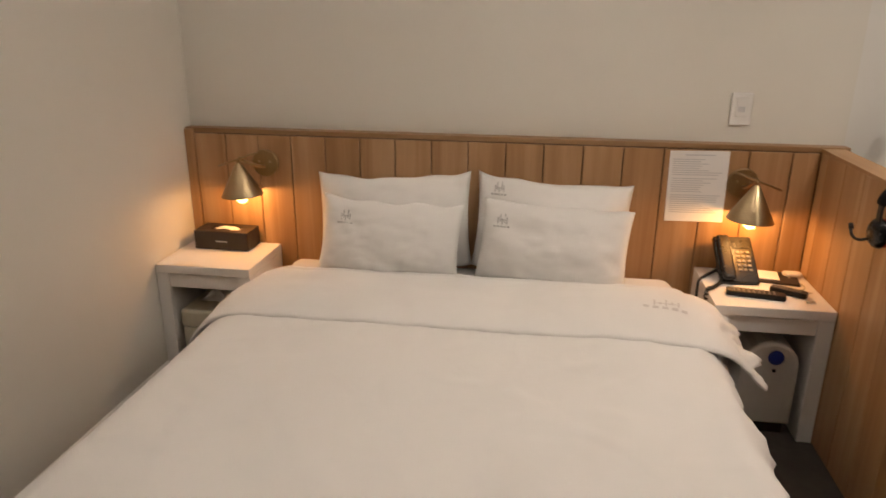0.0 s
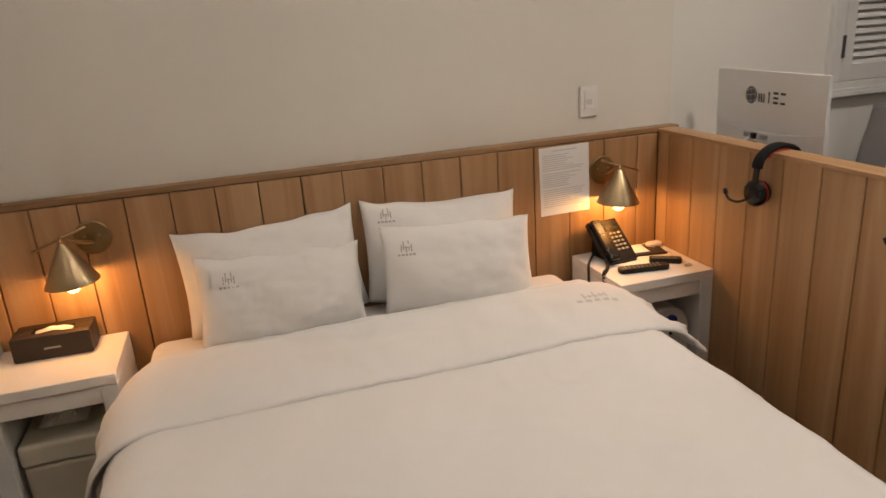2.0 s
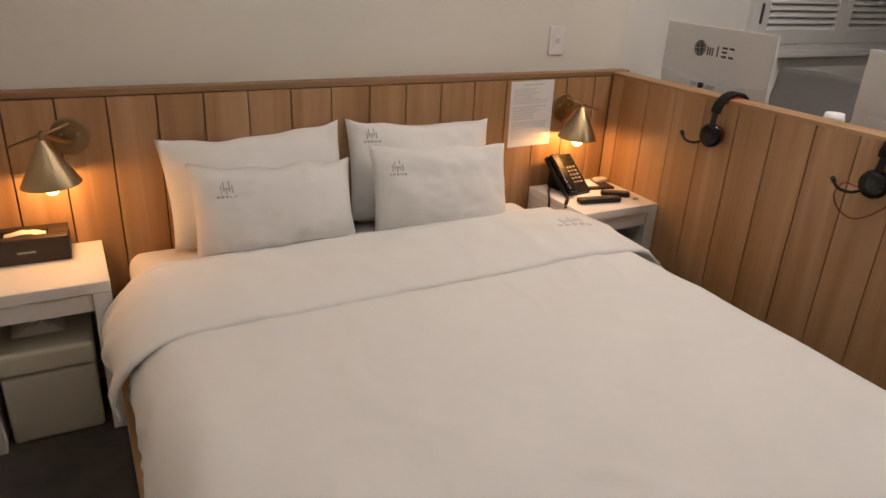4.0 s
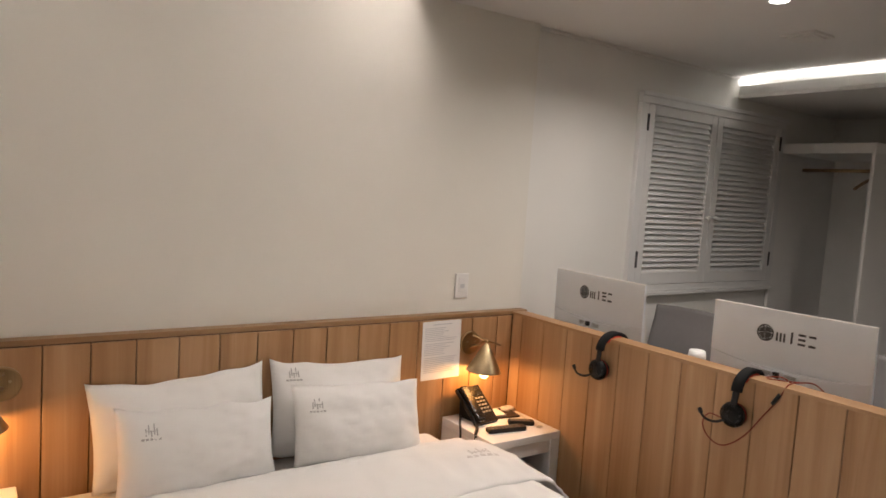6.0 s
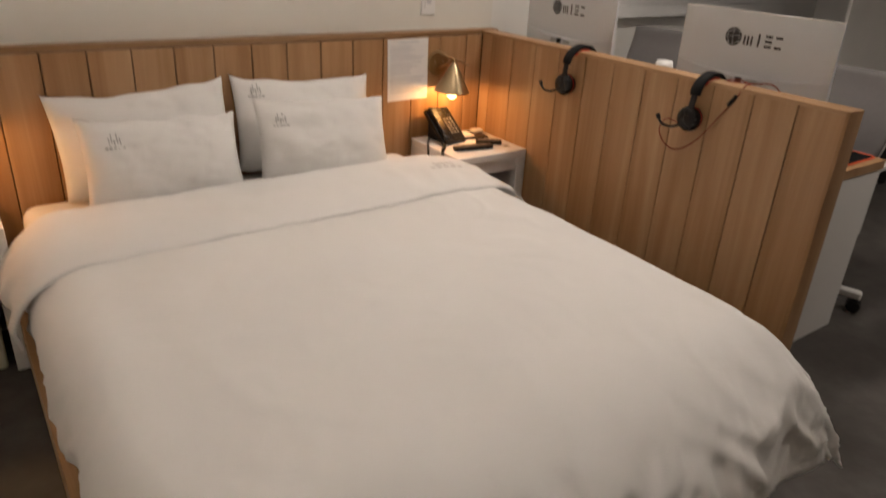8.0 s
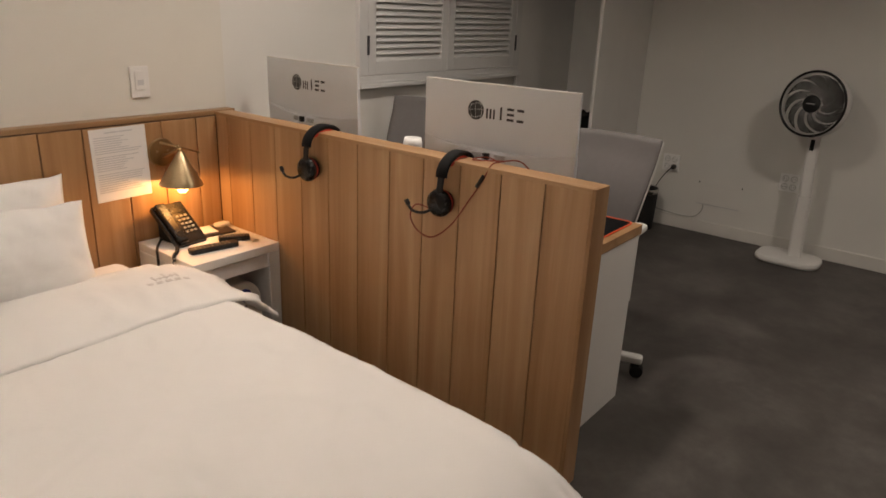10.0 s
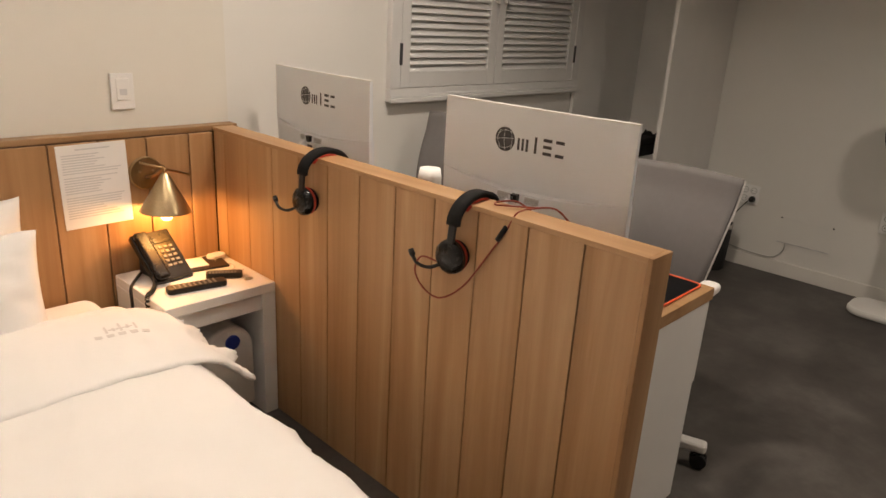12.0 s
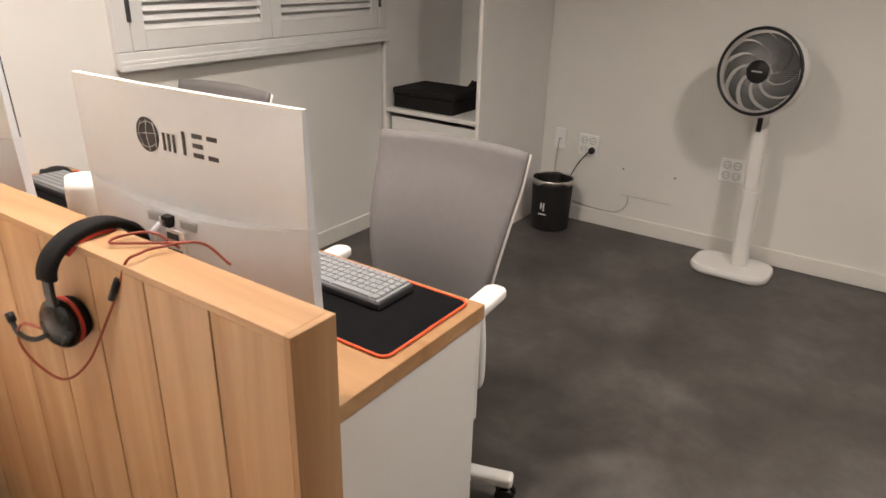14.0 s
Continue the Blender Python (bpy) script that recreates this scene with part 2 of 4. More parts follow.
# ---------------------------------------------------------------- rooms
XL, XR, YB, YW, YS = -1.335, 4.185, 2.735, 2.775, -1.60
ZC, ZT, ZS = 2.36, 2.60, 2.227
structure("floor", box(XL - 0.2, XR + 0.2, YS - 0.2, YW + 0.2, -0.1, 0, 0), M_FLOOR, "dark grey mottled vinyl sheet floor", "floor")
structure("wall_north", box(XL - 0.2, 1.19, YB, YB + 0.25, 0, ZT + 0.1, 0), M_WALL, "cream papered wall behind the bed headboard", "wall")
structure("wall_west", box(XL - 0.2, XL, YS - 0.2, YB, 0, ZT + 0.1, 0), M_WALL, "cream papered side wall beside the bed", "wall")
# unseen wall; its brown is chosen to weaken fill from the south
structure("wall_south_unseen", box(XL, XR, YS - 0.2, YS, 0, ZT + 0.1, 0), M_SOUTH, "unseen closing wall, coloured brown to cut fill light", "wall")
structure("wall_east", box(XR, XR + 0.2, YS - 0.2, YW + 0.25, 0, ZT + 0.1, 0), M_WALL2, "off-white papered wall behind the fan", "wall")
# window wall, with the opening for the shutters
WX0, WX1, WZ0, WZ1 = 2.045, 3.41, 1.075, 2.085
structure("wall_north_window", joined(box(1.19, WX0, YW, YW + 0.21, 0, ZT + 0.1, 0), box(WX1, XR, YW, YW + 0.21, 0, ZT + 0.1, 0),
          box(WX0, WX1, YW, YW + 0.21, 0, WZ0, 0), box(WX0, WX1, YW, YW + 0.21, WZ1, ZT + 0.1, 0)), M_WALL2, "white papered wall around the shuttered window", "wall")
structure("wall_window_backing", box(WX0 - 0.1, WX1 + 0.1, YW + 0.211, YW + 0.25, WZ0 - 0.1, WZ1 + 0.1, 0), M_WALL2, "plain closing behind the shutters", "wall")
# ceilings: a raised one over the bed, the main one, and a soffit over the wardrobe with a lip
XT = 0.525
structure("ceiling", box(XT, 2.965, YS - 0.1, YW + 0.1, ZC, ZC + 0.05, 0), M_CEIL, "white papered ceiling with recessed lamps", "ceiling")
# unseen piece, added to shorten the tray and hold back its light
structure("ceiling_unseen", box(XL, XT - 0.0005, YS, 0.0, ZC, ZC + 0.05, 0), M_CEIL, "unseen ceiling piece added to limit light from the raised tray", "ceiling")
structure("ceiling_raised", box(XL - 0.1, XR + 0.1, YS - 0.1, YW + 0.2, ZT, ZT + 0.08, 0), M_CEIL, "raised white ceiling over the bed", "ceiling")
structure("ceiling_lip", box(XT - 0.05, XT - 0.001, 0.001, YB, ZC + 0.0, ZC + 0.055, 0.004), M_CEIL, "white lip that hides a light strip", "ceiling trim")
structure("ceiling_soffit", box(2.932, XR, YS, YW, ZS, ZS + 0.02, 0), M_CEIL, "lowered white soffit over the wardrobe", "ceiling")
structure("ceiling_soffit_lip", box(2.93, 2.955, YS, YW, ZS + 0.0205, ZS + 0.078, 0.003), M_CEIL, "white lip of the soffit", "ceiling trim")
structure("ceiling_over_soffit", box(2.966, XR, YS, YW, ZC + 0.03, ZC + 0.06, 0), M_CEIL, "white ceiling over the soffit's light strip", "ceiling")
structure("cornice", box(1.2, 2.928, YW - 0.012, YW - 0.0005, ZC - 0.016, ZC - 0.001, 0.002), M_TRIM, "thin white moulding under the ceiling", "moulding")


def skirting(name, x0, x1, y0, y1):
    structure(name, box(x0, x1, y0, y1, 0, 0.085, 0.004), M_TRIM, "low white painted skirting board", "baseboard")


skirting("baseboard", XL + 0.0005, XL + 0.012, YS, YB - 0.06)
skirting("baseboard", 1.8, 3.45, YW - 0.012, YW - 0.0005)
skirting("baseboard", XR - 0.012, XR - 0.0005, YS, 2.15)
skirting("baseboard", XL + 0.02, XR - 0.02, YS + 0.0005, YS + 0.012)

# oak panelling behind the bed: backing, planks, and a ledge
HY, HZ = 2.675, 0.952
panel = tagged(part("headboard_panelling", box(-1.3345, 1.18, HY + 0.012, YB - 0.001, 0.0, HZ - 0.004, 0), M_GROOVE), "light oak plank headboard panelling along the wall", "headboard", kind="structure")
part("ledge", box(-1.334, 1.196, HY + 0.006, YB - 0.002, HZ - 0.002, HZ + 0.018, 0.003), M_LEDGE, panel, "darker oak ledge strip on top")
edges = [-1.292, -1.160, -1.022, -0.884, -0.743, -0.601, -0.459, -0.315, -0.172, -0.027, 0.117, 0.263, 0.410, 0.557, 0.706, 0.856, 1.004, 1.0965]
part("end_stile", box(-1.3335, -1.295, HY - 0.004, HY + 0.0115, 0, HZ + 0.012, 0.002), M_OAKZ, panel)
for a, b in zip(edges, edges[1:]):
    part("plank", moved(box(-(b - a) / 2 + 0.0022, (b - a) / 2 - 0.0022, 0, 0.0115, -HZ / 2, HZ / 2 - 0.005, 0.0015, 1), Matrix()), M_OAKZ, panel, at=pose((a + b) / 2, HY, HZ / 2))

# low partition between bed and desk
PX0, PX1, PY0, PZ = 1.0975, 1.178, 0.966, 0.965
wallp = tagged(part("partition", box(PX0 + 0.012, PX1 - 0.002, PY0 + 0.012, HY + 0.011, 0, PZ - 0.012, 0), M_GROOVE), "low oak plank partition between bed and desk", "partition", kind="structure")
part("cap", box(PX0, PX1, PY0 + 0.0116, HY + 0.0055, PZ - 0.0125, PZ, 0.0007, 1), M_OAKY, wallp)
part("end_panel", box(PX0, PX1, PY0, PY0 + 0.0115, 0, PZ, 0.0007, 1), M_OAKZ, wallp)
part("desk_side", box(PX1 - 0.0015, PX1, PY0 + 0.012, HY, 0, PZ - 0.012, 0), M_OAKY, wallp)
pedges = [PY0 + 0.0116, 1.120, 1.267, 1.416, 1.562, 1.708, 1.858, 2.006, 2.154, 2.303, 2.452, 2.602, HY + 0.0]
for a, b in zip(pedges, pedges[1:]):
    part("plank", box(0, 0.0115, -(b - a) / 2 + (0.0019 if a > 1 else 0), (b - a) / 2 - 0.0019, -PZ / 2, PZ / 2 - 0.0127, 0.0006, 1), M_OAKZ, wallp, at=pose(PX0, (a + b) / 2, PZ / 2))

# ---------------------------------------------------------------- bed
BX, BH, BY0, BY1, BZ = -0.11, 0.75, 0.66, 2.66, 0.455
bed = thing("bed", pose(BX, 1.66, 0), "double bed with oak base and white mattress", "bed")
for s in (-1, 1):
    part("side_rail", box(s * 0.78 - 0.0375 - 0.04, s * 0.78 + 0.0375 - 0.04, -0.90, 0.99, 0.05, 0.235, 0.003), M_OAKY, bed)
part("foot_rail", box(-0.857, 0.777, -0.935, -0.901, 0.05, 0.235, 0.003), M_OAKX, bed)
for lx in (-0.66, 0.66):
    for ly in (-0.85, 0.9):
        part("leg", box(lx - 0.03, lx + 0.03, ly - 0.03, ly + 0.03, 0, 0.1, 0.004), M_BLACK, bed)
part("mattress", box(-0.778, 0.742, -0.93, 0.995, 0.22, BZ, 0.05, 5), M_SHEET, bed, smooth=True)


def drape(s, v, lift, hang=1.0):
    """A point of cloth over the bed: s across, v along the room; lift above the sheet."""
    rx, ry = (0.105 if s < 0 else 0.050) + lift, 0.27 + lift
    near = min(1.0, max(0.0, 1.15 - v) / 0.45)
    hx = 0.836 if s < 0 else 0.777 - 0.022 * near * near * (3 - 2 * near)
    foot = 0.57
    ex = max(0.0, abs(s) - (hx - rx))
    ey = max(0.0, (foot + ry) - v)

    def fall(e, r):
        q = r * math.pi / 2
        if e < q:
            return r * math.sin(e / r), r * (1 - math.cos(e / r))
        return r + (e - q) * (0.12 if s > 0 or r > 0.2 else 0.02), r + (e - q) * 0.97 * hang

    def zigzag(c):
        return abs((c % 1.0) * 2 - 1) - 0.5
    ox, zx = fall(ex, rx)
    oy, zy = fall(ey, ry)
    drop = (zx ** 4 + zy ** 4) ** 0.25
    x = math.copysign(min(abs(s), hx - rx), s)
    y = max(v, foot + ry)
    z = BZ + lift
    if drop > 1e-6:
        both = ex * ey / (ex * ex + ey * ey + 1e-9) * 2
        k = min(1.0, max(0.0, drop - 0.015) / 0.16)
        drop *= 1 + 0.02 * both * k
        if s > 0:
            ox = ox * (1 - 0.28 * both) + 0.34 * both * max(0.0, ex - 0.15)
            oy = oy * (1 - 0.20 * both) + 0.26 * both * max(0.0, ey - 0.20)
        ang = math.atan2(ey, ex)
        low = min(1.0, max(0.0, (drop - 0.17) / 0.14))
        k *= 1 - 0.62 * low * low * (3 - 2 * low)
        # creased folds: wide flat-sided ones leaning down the cloth and fanning round the corner, small ones between
        c = 2.6 * abs(x) + 2.6 * y - 2.3 * ang
        some = 0.5 + 0.9 * noise.noise((c * 0.8, drop * 2, 4.4))
        fold = noise.noise((x * 3.2 + ang * 1.6, y * 3.2 + ang, drop + 3)) * 0.040 * k
        fold += 0.056 * zigzag(c + 1.9 * drop + 0.45 * noise.noise((s * 3, v * 3, 5))) * k * some
        fold += 0.034 * zigzag(2.1 * c - 3.4 * drop + 0.8 * noise.noise((s * 4, v * 4, 15))) * k * (1 - 0.6 * some)
        sharp = max(0.0, 1 - abs(noise.noise((x * 7 - drop * 7 + ang * 3, y * 7 + ang * 4, drop * 5 + 31))) * 3.0)
        fold += 0.031 * sharp * k
        sharp = max(0.0, 1 - abs(noise.noise((x * 13 + drop * 12, y * 13 + ang * 6, drop * 8 + 3))) * 3.2)
        fold += 0.021 * sharp * k
        if s < 0:
            fold *= 1 - 0.7 * min(1.0, ex / (ex + ey + 1e-9))
            drop *= 1 - 0.22 * both * k
        nx, ny = math.copysign(ex, s) / (ex + ey + 1e-9), -ey / (ex + ey + 1e-9)
        x, y, z = x + math.copysign(ox, s) * (1 if ex else 0) + nx * fold, y - oy + ny * fold, z - drop
        z += 0.008 * k * noise.noise((s * 4, v * 4, 8))
    z += 0.007 * noise.noise((s * 2.3, v * 2.3, 1.7)) + 0.0035 * noise.noise((s * 7 + 0.8 * v, v * 5, 4.2))
    ridge = 1 - abs(noise.noise((s * 3.1 + v * 1.4, v * 2.2 - s, 9.1)))
    z += 0.0034 * max(0.0, ridge - 0.80) / 0.20
    ridge = 1 - abs(noise.noise((s * 6.0 - v * 3.4, v * 4.2 + s * 2, 2.1)))
    z += 0.0020 * max(0.0, ridge - 0.80) / 0.20
    # soft swell of the filling towards the middle
    z += 0.010 + 0.008 * max(0.0, 1 - (s / 0.8) ** 2)
    return Vector((x, y, z))


def cloth(us, vs, f, thick):
    bm = bmesh.new()
    grid = [[bm.verts.new(f(u, v)) for u in us] for v in vs]
    for a, b in zip(grid, grid[1:]):
        for i in range(len(us) - 1):
            bm.faces.new((a[i], a[i + 1], b[i + 1], b[i]))
    bmesh.ops.recalc_face_normals(bm, faces=bm.faces[:])
    bm.faces.ensure_lookup_table()
    bm.normal_update()
    if sum(f.normal.z * f.calc_area() for f in bm.faces) < 0:
        bmesh.ops.reverse_faces(bm, faces=bm.faces[:])
    bm.normal_update()
    under = [[bm.verts.new(v.co - v.normal * thick) for v in row] for row in grid]
    for a, b in zip(under, under[1:]):
        for i in range(len(us) - 1):
            bm.faces.new((b[i], b[i + 1], a[i + 1], a[i]))
    m = len(vs) - 1
    for i in range(len(us) - 1):
        bm.faces.new((grid[0][i], under[0][i], under[0][i + 1], grid[0][i + 1]))
        bm.faces.new((grid[m][i + 1], under[m][i + 1], under[m][i], grid[m][i]))
    n = len(us) - 1
    for k in range(m):
        bm.faces.new((grid[k + 1][0], under[k + 1][0], under[k][0], grid[k][0]))
        bm.faces.new((grid[k][n], under[k][n], under[k + 1][n], grid[k + 1][n]))
    return bm


def span(a, b, n):
    return [a + (b - a) * i / n for i in range(n + 1)]


duvet = thing("duvet", pose(BX, 0, 0), "white cotton duvet spread over the bed, top edge folded back", "duvet")
part("cover", cloth(span(-0.968, 1.010, 200), span(0.415, 2.38, 180), lambda s, v: drape(s, v, 0.045), 0.008), M_LINEN, duvet, smooth=True)


def turned(s, v):
    wob = 0.012 * noise.noise((s * 1.7, 3.3, 0)) + 0.004 * noise.noise((s * 9, 1.3, 0))
    p = drape(s, v + wob, 0.0485, 0.9)
    t = (v - 1.92) / 0.47
    p.z += 0.022 * math.sin(math.pi * min(1, max(0, t)) ** 0.8) + 0.004 * noise.noise((s * 8, v * 8, 6))
    if s < -0.68:
        p.x -= 0.055 * min(1.0, (-0.68 - s) / 0.25) * (0.75 + 0.5 * noise.noise((v * 6, s * 3, 2)))
    if s > 0.71:
        p.x += 0.30 * (s - 0.71)
        p.z += 0.40 * (s - 0.71)
    if t > 0.86:
        p.z -= 0.22 * (t - 0.86)
    return p


part("turned_back_edge", cloth(span(-0.985, 0.955, 120), span(1.92, 2.39, 30), turned, 0.009), M_LINEN, duvet, smooth=True)


def pillow_mesh(w, h, d, seed):
    """A filled pillow, w wide (x), h high (z), d deep (y), with drawn-out corners and a hem."""
    n, m = 34, 26
    bm = bmesh.new()
    sides = []
    for side in (1, -1):
        rows = []
        for j in range(m + 1):
            v = 2 * j / m - 1
            row = []
            for i in range(n + 1):
                u = 2 * i / n - 1
                bulge = max(0.0, (1 - abs(u) ** 2.6) * (1 - abs(v) ** 2.2)) ** 0.62
                pin_u = 1 - 0.045 * (1 - v * v) * abs(u) ** 3
                pin_v = 1 - 0.055 * (1 - u * u) * abs(v) ** 3
                wr = 0.016 * noise.noise((u * 2.2 + seed, v * 2.0, side * 2)) + 0.005 * noise.noise((u * 5 + seed, v * 4 + u * 2, side)) + 0.012 * (abs(noise.noise((u * 6 - v * 5 + seed, v * 6 + u * 3, 3))) - 0.25)
                edge = min(1 - abs(u), 1 - abs(v))
                x, z = u * w / 2 * pin_u, v * h / 2 * pin_v
                y = side * (bulge * d / 2) + wr * min(1, edge * 6)
                z += 0.016 * noise.noise((u * 2.4 + seed, 0.3, 7)) * abs(v) + 0.012 * abs(u) ** 4 * abs(v)
                row.append(bm.verts.new((x, -y, z + h / 2)))
            rows.append(row)
        sides.append(rows)
    for k, rows in enumerate(sides):
        for a, b in zip(rows, rows[1:]):
            for i in range(n):
                q = (a[i], a[i + 1], b[i + 1], b[i])
                bm.faces.new(q if k == 0 else q[::-1])
    bmesh.ops.remove_doubles(bm, verts=bm.verts[:], dist=0.0006)
    bmesh.ops.recalc_face_normals(bm, faces=bm.faces[:])
    return bm


def pillow(m, w, h, d, seed, label, emblem=None):
    p = thing("pillow", m, label, "pillow", "pillows on the bed")
    cover = part("cover", pillow_mesh(w, h, d, seed), M_LINEN, p, smooth=True)
    if emblem:
        ex, ez = emblem
        bars = []
        for dx, z0, z1 in ((-0.016, 0.006, 0.030), (-0.008, 0.012, 0.042), (0.0, 0.004, 0.024), (0.009, 0.010, 0.044), (0.017, 0.006, 0.030)):
            bars.append(box(ex + dx - 0.0018, ex + dx + 0.0018, -0.0006, 0.0006, ez + z0, ez + z1, 0))
        bars.append(box(ex - 0.012, ex + 0.014, -0.0006, 0.0006, ez + 0.019, ez + 0.0215, 0))
        for k in range(5):
            bars.append(box(ex - 0.030 + k * 0.0125, ex - 0.0215 + k * 0.0125, -0.0006, 0.0006, ez - 0.008, ez - 0.001, 0))
        bm = joined(*bars)
        # lay the stitching on the swelling front
        for vert in bm.verts:
            uu, vv = 2 * vert.co.x / w, 2 * (vert.co.z - h / 2) / h
            bulge = max(0.0, (1 - abs(uu) ** 2.6) * (1 - abs(vv) ** 2.2)) ** 0.62
            edge = min(1 - abs(uu), 1 - abs(vv))
            wr = 0.016 * noise.noise((uu * 2.2 + seed, vv * 2.0, 2)) + 0.005 * noise.noise((uu * 5 + seed, vv * 4 + uu * 2, 1)) + 0.012 * (abs(noise.noise((uu * 6 - vv * 5 + seed, vv * 6 + uu * 3, 3))) - 0.25)
            vert.co.y += -(bulge * d / 2 + wr * min(1, edge * 6)) - 0.001
        part("emblem", bm, M_EMBLEM, p, "small grey embroidered emblem")
    return p


pillow(pose(-0.442, 2.565, 0.462, -14, -2.6, 1), 0.61, 0.362, 0.17, 1.3, "white cotton pillow leaning on the oak headboard")
pillow(pose(0.150, 2.565, 0.462, -14, 2.0, -2), 0.585, 0.365, 0.17, 5.1, "white cotton pillow with a small grey emblem, leaning on the headboard", (-0.205, 0.300))
pillow(pose(-0.440, 2.405, 0.466, -22, 2.6, 2), 0.535, 0.300, 0.16, 8.7, "white cotton pillow with a small grey emblem, set in front", (-0.165, 0.205))
pillow(pose(0.157, 2.400, 0.466, -22, 3.4, -3), 0.545, 0.312, 0.17, 12.9, "plump white cotton pillow with a grey emblem, set in front", (-0.190, 0.212))

# ---------------------------------------------------------------- nightstands


def nightstand(m, w, d, h, label):
    t = thing("nightstand", m, label, "nightstand", "nightstands beside the bed")
    part("top", box(0, w, 0, d, h - 0.034, h, 0.003), M_WHITE, t)
    for x0, x1 in ((0, 0.05), (w - 0.05, w)):
        part("side_panel", box(x0, x1, 0.001, d, 0, h - 0.0345, 0.002), M_WHITE, t)
    part("drawer_front", box(0.0505, w - 0.0505, 0.008, 0.026, h - 0.092, h - 0.0375, 0.002), M_WHITE, t)
    part("underside", box(0.0505, w - 0.0505, 0.027, d - 0.021, h - 0.092, h - 0.080, 0), M_WHITE, t)
    part("back_panel", box(0.0505, w - 0.0505, d - 0.02, d, 0.0, h - 0.0345, 0), M_WHITE, t)
    return t


NZ = 0.497
nightstand(pose(0.712, 2.294, 0), 0.383, 0.375, NZ, "white lacquered open nightstand against the oak partition")
nightstand(pose(-1.332, 2.345, 0), 0.380, 0.325, NZ, "white lacquered open nightstand against the cream wall")


def wall_lamp(px, pz, cx, s, watts, label):
    """Brass cone lamp on a round wall plate; cx: how far the cone hangs aside; s: the side to which the arm points."""
    t = thing("wall_lamp", pose(px, HY, pz), label, "wall lamp", "lamps over the nightstands")
    part("wall_plate", moved(lathe([(0.0555, 0), (0.0555, 0.006), (0.052, 0.010), (0.018, 0.012)], 40), pose(0, -0.0005, -0.012, 90)), M_BRASSD, t)
    for dx in (-0.022, 0.022):
        part("screw", moved(lathe([(0.0045, 0.0), (0.0045, 0.003), (0.002, 0.004)], 12), pose(dx, -0.010, -0.004, 90)), M_BRASS, t)
    part("bracket", tube(curve_points([(0, -0.010, -0.025), (0.3 * cx, -0.05, -0.012), (0.8 * cx, -0.085, 0.012), (cx, -0.094, 0.026)], 6), 0.0065, 8), M_BRASSD, t, "bent brass bracket", True)
    part("arm", tube([(cx - 0.075 * s, -0.094, 0.046), (cx + 0.085 * s, -0.096, -0.012)], 0.0042), M_BRASSD, t, "thin brass arm", True)
    cone = lathe([(0.007, 0.006), (0.012, 0.002), (0.081, -0.122), (0.0815, -0.124), (0.080, -0.123), (0.011, -0.002), (0.007, 0.0)], 48, False)
    part("shade", moved(cone, pose(cx, -0.100, 0.0, 0, 3 * s, 0)), M_BRASS, t, "brushed brass cone shade", True)
    part("knob", moved(lathe([(0.006, 0), (0.007, 0.008), (0.003, 0.014)], 16), pose(cx, -0.100, 0.006)), M_BRASSD, t)
    part("bulb", moved(lathe([(0.001, -0.138), (0.012, -0.135), (0.021, -0.125), (0.024, -0.110), (0.020, -0.092), (0.012, -0.075), (0.012, -0.04)], 24), pose(cx - 0.004 * s, -0.100, -0.020)), M_BULB, t, "lit warm globe bulb", True).visible_shadow = False
    point_lamp("lamp_glow", (px + cx - 0.004 * s, HY - 0.100, pz - 0.128), watts, WARM, 0.022)


wall_lamp(0.845, 0.842, 0.022, 1, 2.8, "brushed brass cone wall lamp, lit, on oak planks")
wall_lamp(-0.994, 0.848, -0.072, -1, 2.1, "brushed brass cone wall lamp, lit, over the tissue box")

# ---------------------------------------------------------------- wall things by the bed
notice = thing("notice_sheet", pose(0.687, HY - 0.0015, 0.676, 0, -1.0, 0), "printed white paper notice taped to the oak headboard", "notice")
part("sheet", box(-0.105, 0.105, -0.001, 0.0005, 0, 0.268, 0), M_PAPER, notice)
bars = [box(-0.05, 0.055, -0.0016, -0.0011, 0.250, 0.2545, 0)]
rnd = random.Random(4)
for k in range(24):
    z = 0.238 - k * 0.0082 - (0.006 if k > 7 else 0) - (0.006 if k > 14 else 0)
    bars.append(box(-0.092, -0.092 + rnd.uniform(0.09, 0.184), -0.0016, -0.0011, z - 0.0035, z, 0))
tagged(part("print", joined(*bars), M_INK, notice, "lines of small grey print"), kind="stuff")

sw = thing("wall_switch", pose(0.817, YB, 1.092), "white wall switch plate above the headboard", "switch")
part("plate", box(-0.037, 0.037, -0.009, -0.0005, -0.058, 0.058, 0.003), M_WHITE, sw)
part("rocker", box(-0.021, 0.021, -0.0125, -0.0092, -0.028, 0.042, 0.002), M_WHITE, sw)
part("indicator", box(-0.012, 0.012, -0.0135, -0.0127, -0.011, 0.009, 0), M_INK, sw, "small grey button")

M_LEATHER = plain("dark_brown_leatherette", (0.030, 0.020, 0.016), 0.5, grain=220, vary=0.2, bump=0.3)
M_TISSUE = cotton("tissue", (0.85, 0.83, 0.80))
tb = thing("tissue_box", pose(-1.154, 2.602, NZ, 0, 0, -1), "dark brown leatherette tissue box on the nightstand", "tissue box")
ring = joined(box(-0.115, 0.115, -0.0585, -0.022, 0, 0.078, 0.004), box(-0.115, 0.115, 0.022, 0.0585, 0, 0.078, 0.004), box(-0.115, -0.062, -0.0225, 0.0225, 0.0, 0.0775, 0), box(0.062, 0.115, -0.0225, 0.0225, 0.0, 0.0775, 0))
part("case", ring, M_LEATHER, tb)
